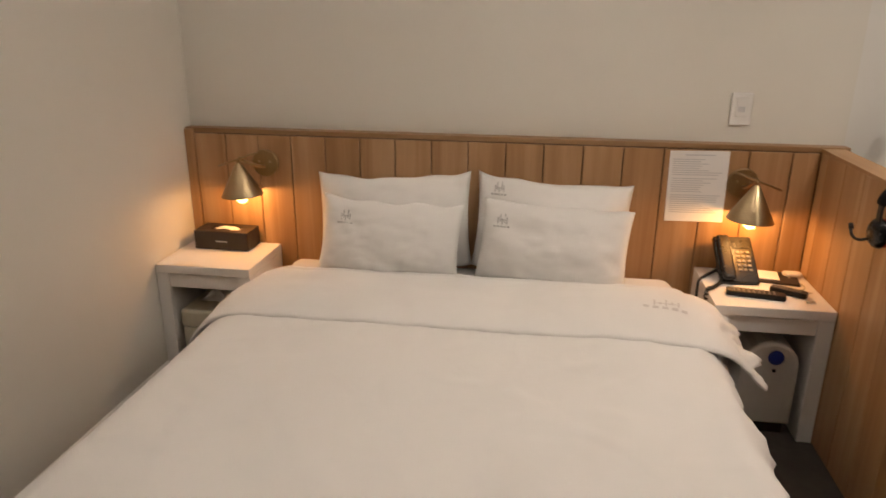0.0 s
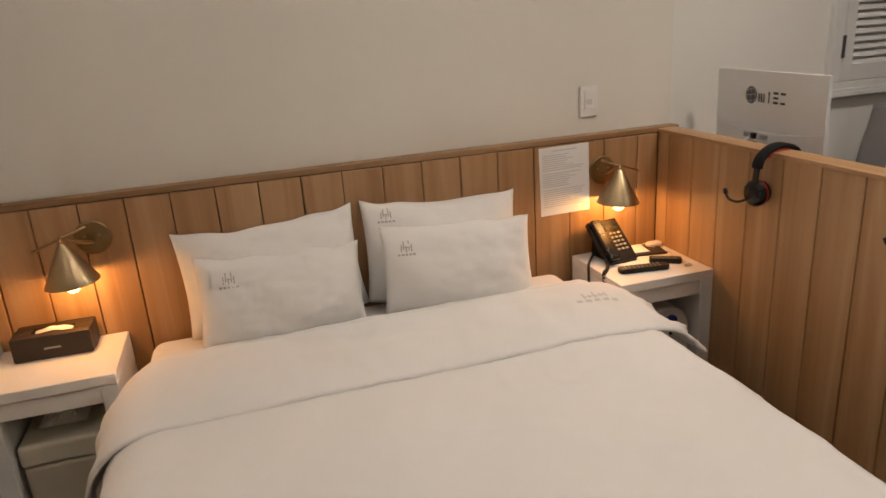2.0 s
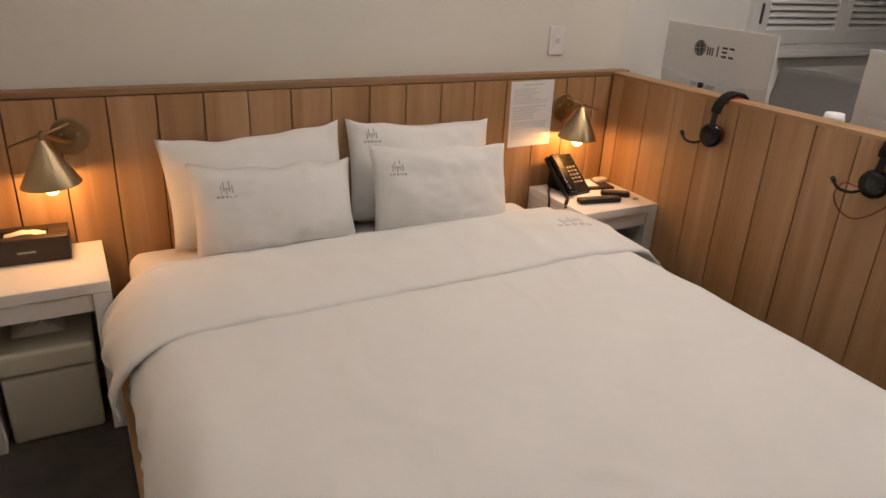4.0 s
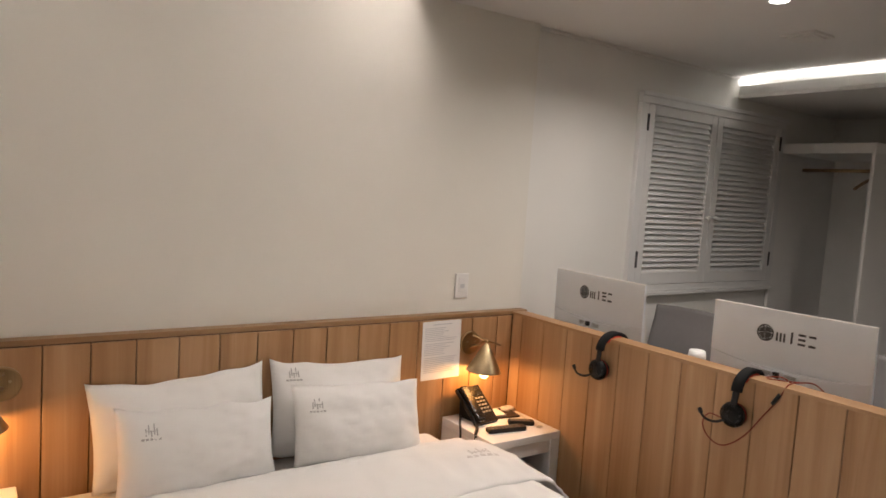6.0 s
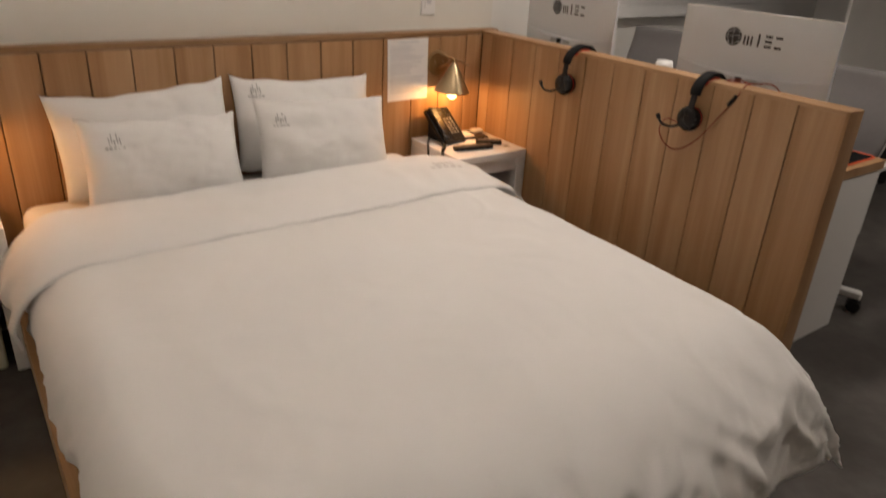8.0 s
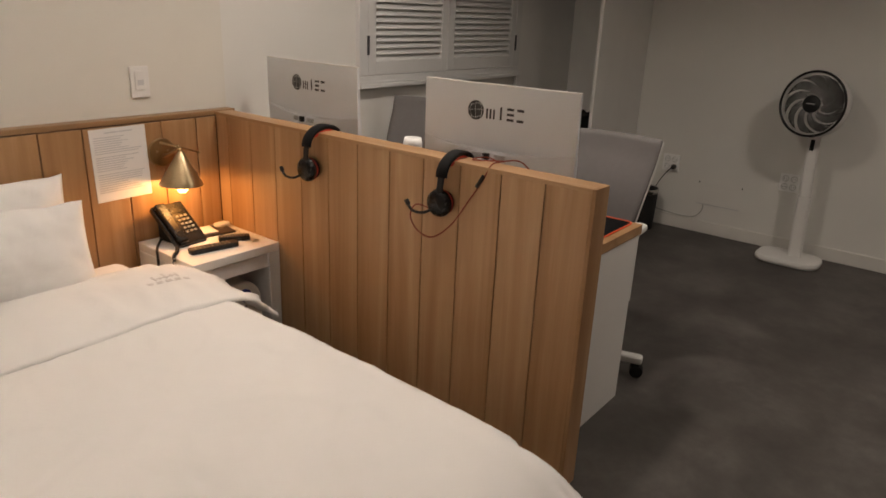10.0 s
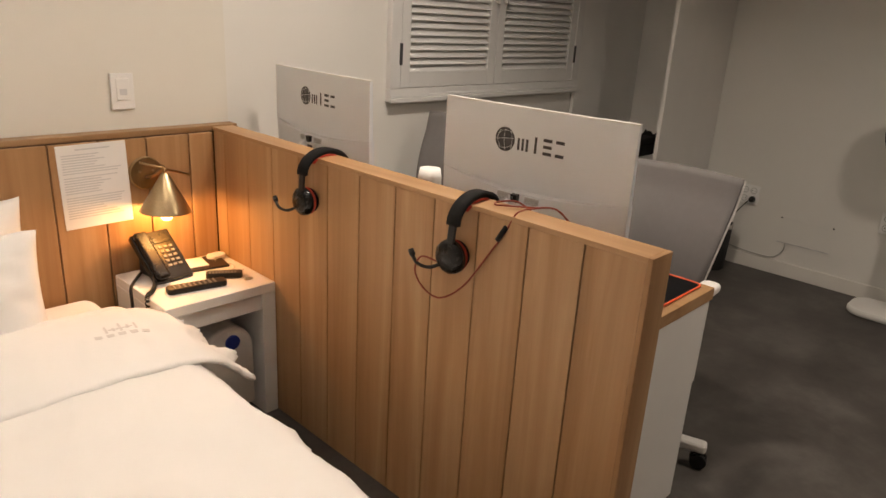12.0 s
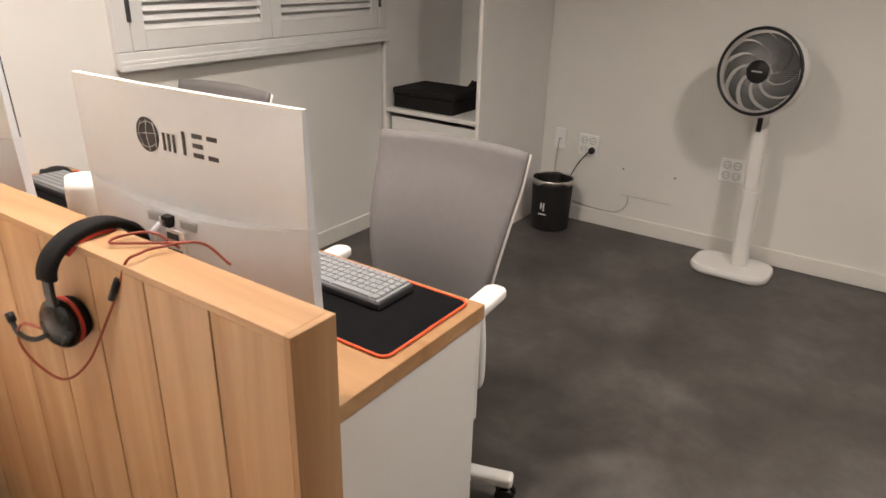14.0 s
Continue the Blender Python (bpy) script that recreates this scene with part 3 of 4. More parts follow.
part("bottom", box(-0.06, 0.06, -0.02, 0.02, 0.002, 0.01, 0), M_LEATHER, tb)
part("tissue", cloth(span(-0.055, 0.055, 16), span(-0.019, 0.019, 8), lambda u, v: Vector((u, v, 0.074 + 0.012 * math.cos(u * 40) * math.cos(v * 60) + 0.006 * noise.noise((u * 50, v * 60, 1)))), 0.001), M_TISSUE, tb, "white tissue in the slot", True)
part("mark", box(-0.022, 0.026, -0.0592, -0.0586, 0.034, 0.040, 0), M_EMBLEM, tb, "small pale mark")

M_CREAM = plain("cream_plastic", (0.62, 0.58, 0.47), 0.5)
store = thing("storage_box", pose(-1.145, 2.505, 0.0), "cream lidded storage bin inside the nightstand", "storage bin")
part("body", box(-0.122, 0.122, -0.13, 0.13, 0, 0.225, 0.012, 3), M_CREAM, store)
part("lid", box(-0.126, 0.126, -0.134, 0.134, 0.2255, 0.30, 0.014, 3), M_CREAM, store)
bag = thing("plastic_bag", pose(-1.16, 2.52, 0.301), "crumpled clear plastic bag on the storage bin", "bag")
part("film", cloth(span(-0.07, 0.07, 14), span(-0.05, 0.05, 12), lambda u, v: Vector((u, v, 0.001 + max(0, 0.05 * (1 - (u / 0.07) ** 2) * (1 - (v / 0.05) ** 2) * (0.6 + 0.9 * abs(noise.noise((u * 45, v * 45, 3))))))), 0.0008), M_TISSUE, bag)

# appliance inside the other nightstand
M_OFFWHITE = plain("off_white_plastic", (0.70, 0.68, 0.64), 0.4, vary=0.05)
M_BLUE = plain("deep_blue_plastic", (0.012, 0.03, 0.22), 0.35)
ap = thing("air_purifier", pose(0.93, 2.41, 0), "rounded off-white air purifier with a blue dial, under the nightstand", "air purifier")
prof = []
for k in range(13):
    a = math.pi * k / 12
    prof.append((0.095 * math.cos(a), 0.265 + 0.095 * math.sin(a)))
prof = [(0.095, 0.045)] + prof + [(-0.095, 0.045)]
part("body", moved(slab(prof, -0.085, 0.085, 0.012), pose(0, 0, 0, 90)), M_OFFWHITE, ap, smooth=False)
part("foot", box(-0.08, 0.08, -0.07, 0.07, 0, 0.0449, 0.006), M_BLACK, ap)
part("dial", moved(lathe([(0.026, 0), (0.026, 0.006), (0.023, 0.008)], 28), pose(0.012, -0.0855, 0.305, 90)), M_BLUE, ap, "dark blue round dial")
part("lamp_dot", moved(lathe([(0.006, 0), (0.006, 0.003)], 12), pose(0.012, -0.0855, 0.255, 90)), M_BLACK, ap)

M_PHONE = plain("satin_black_phone", (0.016, 0.015, 0.014), 0.24, vary=0.1, bump=0)
# telephone
ph = thing("telephone", pose(0.845, 2.575, NZ, 0, 0, 6), "black desk telephone standing on a wedge foot", "telephone")
wedge = moved(slab([(-0.075, 0), (0.07, 0), (0.07, 0.085), (-0.075, 0.006)], -0.055, 0.055, 0.003), pose(0, 0, 0, 90, 0, 90))
part("foot", wedge, M_BLACK, ph)
face = pose(-0.012, 0.004, 0.062, 40, 0, 0)
part("body", moved(box(-0.068, 0.068, -0.098, 0.098, -0.008, 0.016, 0.005, 3), face), M_PHONE, ph)
part("handset", moved(box(-0.064, -0.018, -0.094, 0.094, 0.0165, 0.038, 0.009, 3), face), M_GLOSSBLK, ph, "glossy black handset")
part("display", moved(box(-0.006, 0.058, 0.045, 0.080, 0.0165, 0.019, 0.001), face), M_GLOSSBLK, ph)
M_KEY = plain("grey_phone_key", (0.20, 0.19, 0.18), 0.45)
key = None
for r in range(5):
    for c in range(3):
        bm = box(-0.0065, 0.0065, -0.0048, 0.0048, 0, 0.003, 0.001, 1)
        if key is None:
            key = part("key", bm, M_KEY, ph, at=face @ pose(0.006 + c * 0.0185, 0.028 - r * 0.0185, 0.0165))
            continue
        bm.free()
        k2 = new("key", key.data)
        k2.parent, k2.matrix_basis = ph, face @ pose(0.006 + c * 0.0185, 0.028 - r * 0.0185, 0.0165)
coil = []
ctrl = curve_points([(-0.07, -0.055, 0.006), (-0.10, -0.10, 0.006), (-0.128, -0.13, 0.006), (-0.153, -0.15, 0.002), (-0.158, -0.16, -0.06), (-0.157, -0.165, -0.16)], 20)
for i, p in enumerate(ctrl):
    a = i * 1.15
    coil.append(p + Vector((0.006 * math.cos(a), 0.006 * math.sin(a) * 0.7, 0.005 * math.sin(a) + 0.003)))
part("coiled_cord", tube(coil, 0.0026, 5), M_BLACK, ph, "coiled black cord", True)
part("line_cord", tube(curve_points([(-0.06, 0.05, 0.008), (-0.12, -0.01, 0.006), (-0.152, -0.05, 0.002), (-0.157, -0.06, -0.05), (-0.156, -0.06, -0.2)], 8), 0.0052, 6), M_BLACK, ph, smooth=True)

pad = thing("memo_tray", pose(0.985, 2.585, NZ, 0, 0, -10), "black memo tray with white paper on the nightstand", "memo tray")
part("tray", box(-0.085, 0.075, -0.062, 0.062, 0, 0.008, 0.003), M_LEATHER, pad)
part("paper", box(-0.072, 0.008, -0.045, 0.045, 0.0082, 0.013, 0.001), M_PAPER, pad)
# small white fob beside the memo tray
puck = thing("door_sensor", pose(1.050, 2.612, NZ), "small white rounded plastic fob on the nightstand", "fob")
part("body", slab(rounded(-0.034, 0.034, -0.022, 0.022, 0.02), 0, 0.02, 0.006), M_WHITE, puck)


def remote(m, w, l, label):
    t = thing("remote_control", m, label, "remote control", "remotes on the nightstand")
    part("body", slab(rounded(-w / 2, w / 2, -l / 2, l / 2, 0.012), 0, 0.019, 0.004), M_BLACK, t)
    first = None
    for r in range(9):
        for c in range(3):
            at = pose((c - 1) * w * 0.27, l * 0.38 - r * l * 0.085, 0.019)
            if first is None:
                first = part("button", slab(rounded(-w * 0.1, w * 0.1, -0.0032, 0.0032, 0.002, 2), 0, 0.002, 0), M_KEY, t, at=at)
            else:
                b = new("button", first.data)
                b.parent, b.matrix_basis = t, at
    return t


remote(pose(0.865, 2.395, NZ, 0, 0, 80), 0.045, 0.19, "long black remote control lying on the nightstand")
remote(pose(0.985, 2.435, NZ, 0, 0, 60), 0.040, 0.12, "short black remote control lying on the nightstand")
M_STRAP = plain("pale_strap", (0.55, 0.52, 0.46), 0.7)
clip = thing("cable_clip", pose(1.035, 2.365, NZ), "small clear plastic clip on the nightstand", "clip")
part("loop", tube([(0.014 * math.cos(a), 0.007 * math.sin(a), 0.004) for a in (2 * math.pi * k / 16 for k in range(16))], 0.0028, 6, True), M_STRAP, clip, smooth=True)

lead = thing("charging_cord", pose(1.050, 2.585, NZ), "thin clear cord lying loose on the nightstand", "cord")
part("cord", tube(curve_points([(-0.018, 0.004, 0.010), (-0.022, -0.030, 0.003), (0.012, -0.058, 0.003), (0.000, -0.100, 0.003), (-0.030, -0.118, 0.003), (-0.012, -0.140, 0.003), (0.018, -0.132, 0.003)], 8), 0.0018, 6), M_STRAP, lead, smooth=True)

# stitched emblem on the turned-back edge of the duvet
EMB = []
for dx, y0, y1 in ((-0.036, 0.004, 0.045), (-0.018, 0.01, 0.03), (0.0, 0.004, 0.055), (0.018, 0.012, 0.034), (0.037, 0.004, 0.042)):
    EMB.append((dx - 0.003, dx + 0.003, y0, y1))
EMB.append((-0.03, 0.03, 0.018, 0.023))
for k in range(5):
    EMB.append((-0.070 + k * 0.029, -0.052 + k * 0.029, -0.022, -0.006))
bms = []
for x0, x1, y0, y1 in EMB:
    b = box(x0, x1, y0, y1, 0, 0.0008, 0)
    bms.append(moved(b, pose(0.635, 2.135, 0, 0, 0, -8)))
eb = joined(*bms)
for v in eb.verts:
    q = turned(v.co.x, v.co.y)
    v.co = (q.x, q.y, q.z + 0.0012 + v.co.z)
part("emblem", eb, plain("pale_grey_embroidery", (0.64, 0.615, 0.60), 0.8), duvet, "pale grey stitched emblem")

# ---------------------------------------------------------------- window with louvred shutters
win = thing("window_1", pose(0, 0, 0), "window closed by pale grey louvred wooden shutters", "window", kind="structure")
FX0, FX1, FZ0, FZ1 = 1.990, 3.473, 0.998, 2.148
yf = YW - 0.03
part("frame_side", box(FX0, FX0 + 0.062, yf, YW + 0.05, FZ0 + 0.06, FZ1 - 0.06, 0.004), M_GREYPAINT, win)
part("frame_side", box(FX1 - 0.062, FX1, yf, YW + 0.05, FZ0 + 0.06, FZ1 - 0.06, 0.004), M_GREYPAINT, win)
part("frame_head", joined(box(FX0, FX1, yf, YW + 0.05, FZ1 - 0.0595, FZ1, 0.004), box(FX0 - 0.004, FX1 + 0.004, yf - 0.012, yf - 0.0005, FZ1 - 0.02, FZ1 + 0.004, 0.003)), M_GREYPAINT, win)
part("window_sill", joined(box(FX0, FX1, yf, YW + 0.05, FZ0, FZ0 + 0.0595, 0.004), box(FX0 - 0.004, FX1 + 0.004, yf - 0.014, yf - 0.0005, FZ0 - 0.004, FZ0 + 0.018, 0.004), box(FX0, FX1, yf - 0.007, yf - 0.0004, FZ0 + 0.0185, FZ0 + 0.032, 0.003)), M_GREYPAINT, win)
MX = 2.705
for x0, x1, hx in ((FX0 + 0.064, MX - 0.0015, FX0 + 0.064), (MX + 0.0015, FX1 - 0.064, FX1 - 0.064)):
    leaf = thing("shutter", pose(x0, yf + 0.002, FZ0 + 0.062), "pale grey louvred shutter leaf, shut", "")
    leaf.parent = win
    for k in ("category", "label"):
        if k in leaf:
            del leaf[k]
    w, h, st = x1 - x0, FZ1 - FZ0 - 0.124, 0.055
    part("stile", box(0, st, 0, 0.03, 0, h, 0.002), M_GREYPAINT, leaf)
    part("stile", box(w - st, w, 0, 0.03, 0, h, 0.002), M_GREYPAINT, leaf)
    part("rail", box(st + 0.0003, w - st - 0.0003, 0, 0.03, 0, 0.066, 0.002), M_GREYPAINT, leaf)
    part("rail", box(st + 0.0003, w - st - 0.0003, 0, 0.03, h - 0.056, h, 0.002), M_GREYPAINT, leaf)
    n = 28
    pitch = (h - 0.122) / n
    for k in range(n):
        at = pose(w / 2, 0.016, 0.066 + pitch * (k + 0.5), 52, 0, 0)
        if k == 0:
            slat = part("slat", box(-(w - 2 * st) / 2 - 0.003, (w - 2 * st) / 2 + 0.003, -0.019, 0.019, -0.003, 0.003, 0.0015, 1), M_GREYPAINT, leaf, at=at)
        else:
            s = new("slat", slat.data)
            s.parent, s.matrix_basis = leaf, at
    part("backing", box(st, w - st, 0.034, 0.037, 0.06, h - 0.05, 0), M_GREYPAINT, leaf)
    kx = w - 0.03 if hx < MX else 0.03
    part("knob", moved(lathe([(0.006, 0), (0.006, 0.012), (0.014, 0.018), (0.016, 0.026), (0.010, 0.032)], 20), pose(kx, -0.0005, 0.405, 90)), M_WHITE, leaf, "small white round knob", True)
    for hz in (0.10, h - 0.15):
        ex = -0.004 if hx < MX else w + 0.004
        part("hinge", box(ex - 0.008, ex + 0.008, -0.007, -0.0005, hz, hz + 0.095, 0.002), M_PRINT, leaf, "dark metal hinge")

# ---------------------------------------------------------------- ceiling fittings
for px, py in DOWNLIGHTS:
    dl = thing("downlight", pose(px, py, ZC), "small round white recessed ceiling lamp, lit", "ceiling lamp", "recessed ceiling lamps")
    part("ring", moved(lathe([(0.036, -0.0005), (0.046, -0.0005), (0.047, -0.004), (0.040, -0.006), (0.036, -0.003)], 32, False), pose(0, 0, 0)), M_WHITE, dl, smooth=True)
    part("lens", lathe([(0.036, -0.0025), (0.036, -0.0015)], 32), M_LED, dl, "glowing white lens").visible_shadow = False
vent = thing("ceiling_vent", pose(2.145, 1.945, ZC, 0, 0, 0), "square white ceiling vent cover", "vent")
part("frame", joined(box(-0.085, 0.085, -0.085, -0.07, -0.012, -0.0005, 0.002), box(-0.085, 0.085, 0.07, 0.085, -0.012, -0.0005, 0.002), box(-0.085, -0.07, -0.0695, 0.0695, -0.012, -0.0005, 0.002), box(0.07, 0.085, -0.0695, 0.0695, -0.012, -0.0005, 0.002)), M_TRIM, vent)
part("cover", box(-0.062, 0.062, -0.062, 0.062, -0.02, -0.0005, 0.004), M_TRIM, vent)
strip = thing("light_strip", pose(3.0, 0.6, ZS + 0.0205), "glowing warm white strip along the soffit", "light strip")
part("tube", box(-0.012, 0.012, -2.1, 2.16, 0.001, 0.016, 0.003), M_STRIP, strip)

# ---------------------------------------------------------------- wardrobe
wd = thing("wardrobe", pose(3.458, 2.162, 0), "open white wardrobe with a shelf, rail and lower drawer", "wardrobe")
D, W, H = XR - 3.458 - 0.003, 0.606, 1.988
part("side_panel", box(0, D, 0, 0.022, 0, H - 0.0655, 0.002), M_WHITE, wd)
part("side_panel", box(0, D, W - 0.022, W, 0, H - 0.0655, 0.002), M_WHITE, wd)
part("top", box(0, D, 0, W, H - 0.065, H, 0.002), M_WHITE, wd)
part("back_panel", box(D - 0.012, D, 0.0225, W - 0.0225, 0, H - 0.0655, 0), M_WHITE, wd)
part("shelf", box(0.004, D - 0.0125, 0.0225, W - 0.0225, 0.632, 0.654, 0.002), M_WHITE, wd)
part("rail", tube([(0.28, 0.0225, 1.83), (0.28, W - 0.0225, 1.83)], 0.012, 12), M_BRASSD, wd, "brown clothes rail", True)
part("drawer_front", box(0.03, 0.05, 0.035, W - 0.035, 0.33, 0.605, 0.004), M_WHITE, wd)
part("drawer_front", box(0.03, 0.05, 0.035, W - 0.035, 0.04, 0.32, 0.004), M_WHITE, wd)
M_WOODH = oak("hanger_wood", "y", 0.55)
hg = thing("clothes_hanger", pose(3.738, 2.30, 1.775), "brown wooden clothes hanger on the wardrobe rail", "hanger")
part("bar", tube(curve_points([(-0.19, 0, -0.07), (-0.09, 0, -0.03), (0, 0, -0.005), (0.09, 0, -0.03), (0.19, 0, -0.07)], 6), 0.011, 8), M_WOODH, hg, smooth=True)
part("hook", tube(curve_points([(0, 0, -0.004), (0, 0, 0.035), (0.018, 0, 0.05), (0.016, 0, 0.072), (0, 0, 0.078), (-0.016, 0, 0.070)], 6), 0.0025, 6), M_BRASS, hg, smooth=True)
bx = thing("amenity_case", pose(3.63, 2.53, 0.655, 0, 0, 0), "flat black fabric-covered box on the wardrobe shelf", "box")
M_FABRIC = plain("black_fabric", (0.020, 0.019, 0.019), 0.85, grain=300, vary=0.2, bump=0.3, gloss=0.12)
part("base", box(-0.14, 0.14, -0.19, 0.19, 0, 0.07, 0.008, 3), M_FABRIC, bx)
part("lid", box(-0.144, 0.144, -0.194, 0.194, 0.0705, 0.105, 0.008, 3), M_FABRIC, bx)
bg = thing("folded_bag", pose(3.86, 2.345, 0.655), "crumpled dark grey bag lying on the wardrobe shelf", "bag")
part("cloth", cloth(span(-0.10, 0.10, 22), span(-0.15, 0.15, 26), lambda u, v: Vector((u, v, 0.004 + 0.15 * max(0, (1 - (u / 0.10) ** 4) * (1 - (v / 0.15) ** 4)) * (0.75 + 0.5 * noise.noise((u * 14, v * 12, 2)) + 0.22 * noise.noise((u * 40, v * 33, 5)))) ), 0.002), M_FABRIC, bg)

# ---------------------------------------------------------------- desk
DX0, DX1, DY0, DZ = 1.179, 1.761, 1.084, 0.700
desk = thing("desk", pose(DX0, DY0, 0), "long built-in desk with oak top and white side panel", "desk")
part("top", box(0, DX1 - DX0, 0, YW - DY0 - 0.002, DZ - 0.036, DZ, 0.002), M_OAKY, desk)
part("side_panel", joined(box(0.002, DX1 - DX0 - 0.014, 0.006, 0.026, 0, DZ - 0.0365, 0.002), box(DX1 - DX0 - 0.0145, DX1 - DX0 - 0.003, 0.006, 0.026, 0.40, DZ - 0.0365, 0.002)), M_WHITE, desk)
part("apron", box(DX1 - DX0 - 0.03, DX1 - DX0 - 0.012, 0.0265, YW - DY0 - 0.003, DZ - 0.10, DZ - 0.0365, 0.002), M_WHITE, desk)
M_ORANGE = plain("orange_stitching", (0.75, 0.10, 0.025), 0.6)
M_MAT = plain("black_mat_cloth", (0.008, 0.008, 0.009), 0.95, grain=400, vary=0.2, bump=0.2, gloss=0.08)


def desk_mat(y0, y1, label):
    m = thing("mouse_mat", pose(1.60, (y0 + y1) / 2, DZ), label, "mouse mat", "mats on the desk")
    l = (y1 - y0) / 2
    o = rounded(-0.146, 0.142, -l, l, 0.022)
    part("cloth", slab(o, 0, 0.004, 0.0008), M_MAT, m)
    part("stitched_edge", tube([(x, y, 0.004) for x, y in o], 0.0032, 6, True), M_ORANGE, m, "orange stitched edge", True)


desk_mat(1.113, 1.80, "wide black mouse mat with an orange edge on the desk")
desk_mat(1.99, 2.69, "wide black mouse mat with an orange edge by the wall")

M_KEYCAP = plain("grey_keycap", (0.30, 0.31, 0.32), 0.6)
M_KBASE = plain("dark_grey_case", (0.045, 0.045, 0.05), 0.5)
cap_mesh = None


def keyboard(m, label):
    global cap_mesh
    t = thing("keyboard", m, label, "keyboard", "keyboards on the desk")
    part("case", box(-0.062, 0.062, -0.185, 0.185, 0.0, 0.018, 0.004), M_KBASE, t)
    part("plate", box(-0.058, 0.058, -0.181, 0.181, 0.0182, 0.021, 0.001), M_KEYCAP, t)
    for r in range(6):
        y = -0.178
        while y < 0.17:
            k = 1.0 if r < 5 or abs(y) > 0.07 else 6.0
            wdt = 0.0186 * k
            if y + wdt > 0.181:
                break
            at = pose(-0.0475 + r * 0.019, y + wdt / 2, 0.0212) @ Matrix.Diagonal((1, (wdt - 0.0026) / 0.016, 1, 1))
            if cap_mesh is None:
                bm = bmesh.new()
                bmesh.ops.create_cone(bm, cap_ends=True, segments=4, radius1=0.0121, radius2=0.0106, depth=0.005)
                bm.transform(pose(0, 0, 0.0025, 0, 0, 45))
                o = part("keycap", bm, M_KEYCAP, t, at=at)
                cap_mesh = o.data
            else:
                o = new("keycap", cap_mesh)
                o.parent, o.matrix_basis = t, at
            y += wdt
    return t


keyboard(pose(1.648, 1.425, DZ + 0.0045, 0, 0, 180), "compact grey keyboard lying on the black mat")
keyboard(pose(1.625, 2.47, DZ + 0.0045, 0, 0, 180), "compact grey keyboard lying on the mat by the wall")
ms = thing("computer_mouse", pose(1.66, 2.66, DZ + 0.0045), "small black computer mouse on the mat", "mouse")
mm = bmesh.new()
bmesh.ops.create_uvsphere(mm, u_segments=20, v_segments=12, radius=1)
for v in mm.verts:
    v.co = (v.co.x * 0.058, v.co.y * 0.031, max(0, v.co.z) * 0.038)
part("shell", mm, M_BLACK, ms, smooth=True)
part("wheel", moved(lathe([(0.008, -0.003), (0.009, 0), (0.008, 0.003)], 16), pose(-0.036, 0, 0.029, 90)), M_KBASE, ms)

# white bottle
M_LABEL = plain("blue_white_label", (0.10, 0.17, 0.45), 0.5)
bt = thing("spray_bottle", pose(1.300, 1.785, DZ), "white plastic bottle with a blue label behind the partition", "bottle")
part("body", lathe([(0.001, 0), (0.031, 0.002), (0.034, 0.01), (0.034, 0.170), (0.031, 0.186)], 32), M_WHITE, bt, smooth=True)
part("cap", lathe([(0.032, 0.1865), (0.0345, 0.190), (0.0345, 0.240), (0.030, 0.264), (0.022, 0.261), (0.002, 0.262)], 32), M_WHITE, bt, "rounded white cap", True)
part("label", lathe([(0.0343, 0.03), (0.0346, 0.032), (0.0346, 0.168), (0.0343, 0.17)], 32, False), M_LABEL, bt, "blue printed label", True)

# monitors
M_SILVER = plain("silver_white_plastic", (0.75, 0.78, 0.81), 0.42, vary=0.03, bump=0.02)
M_SILVER2 = plain("pale_silver_plastic", (0.72, 0.74, 0.77), 0.45, vary=0.03, bump=0.02)


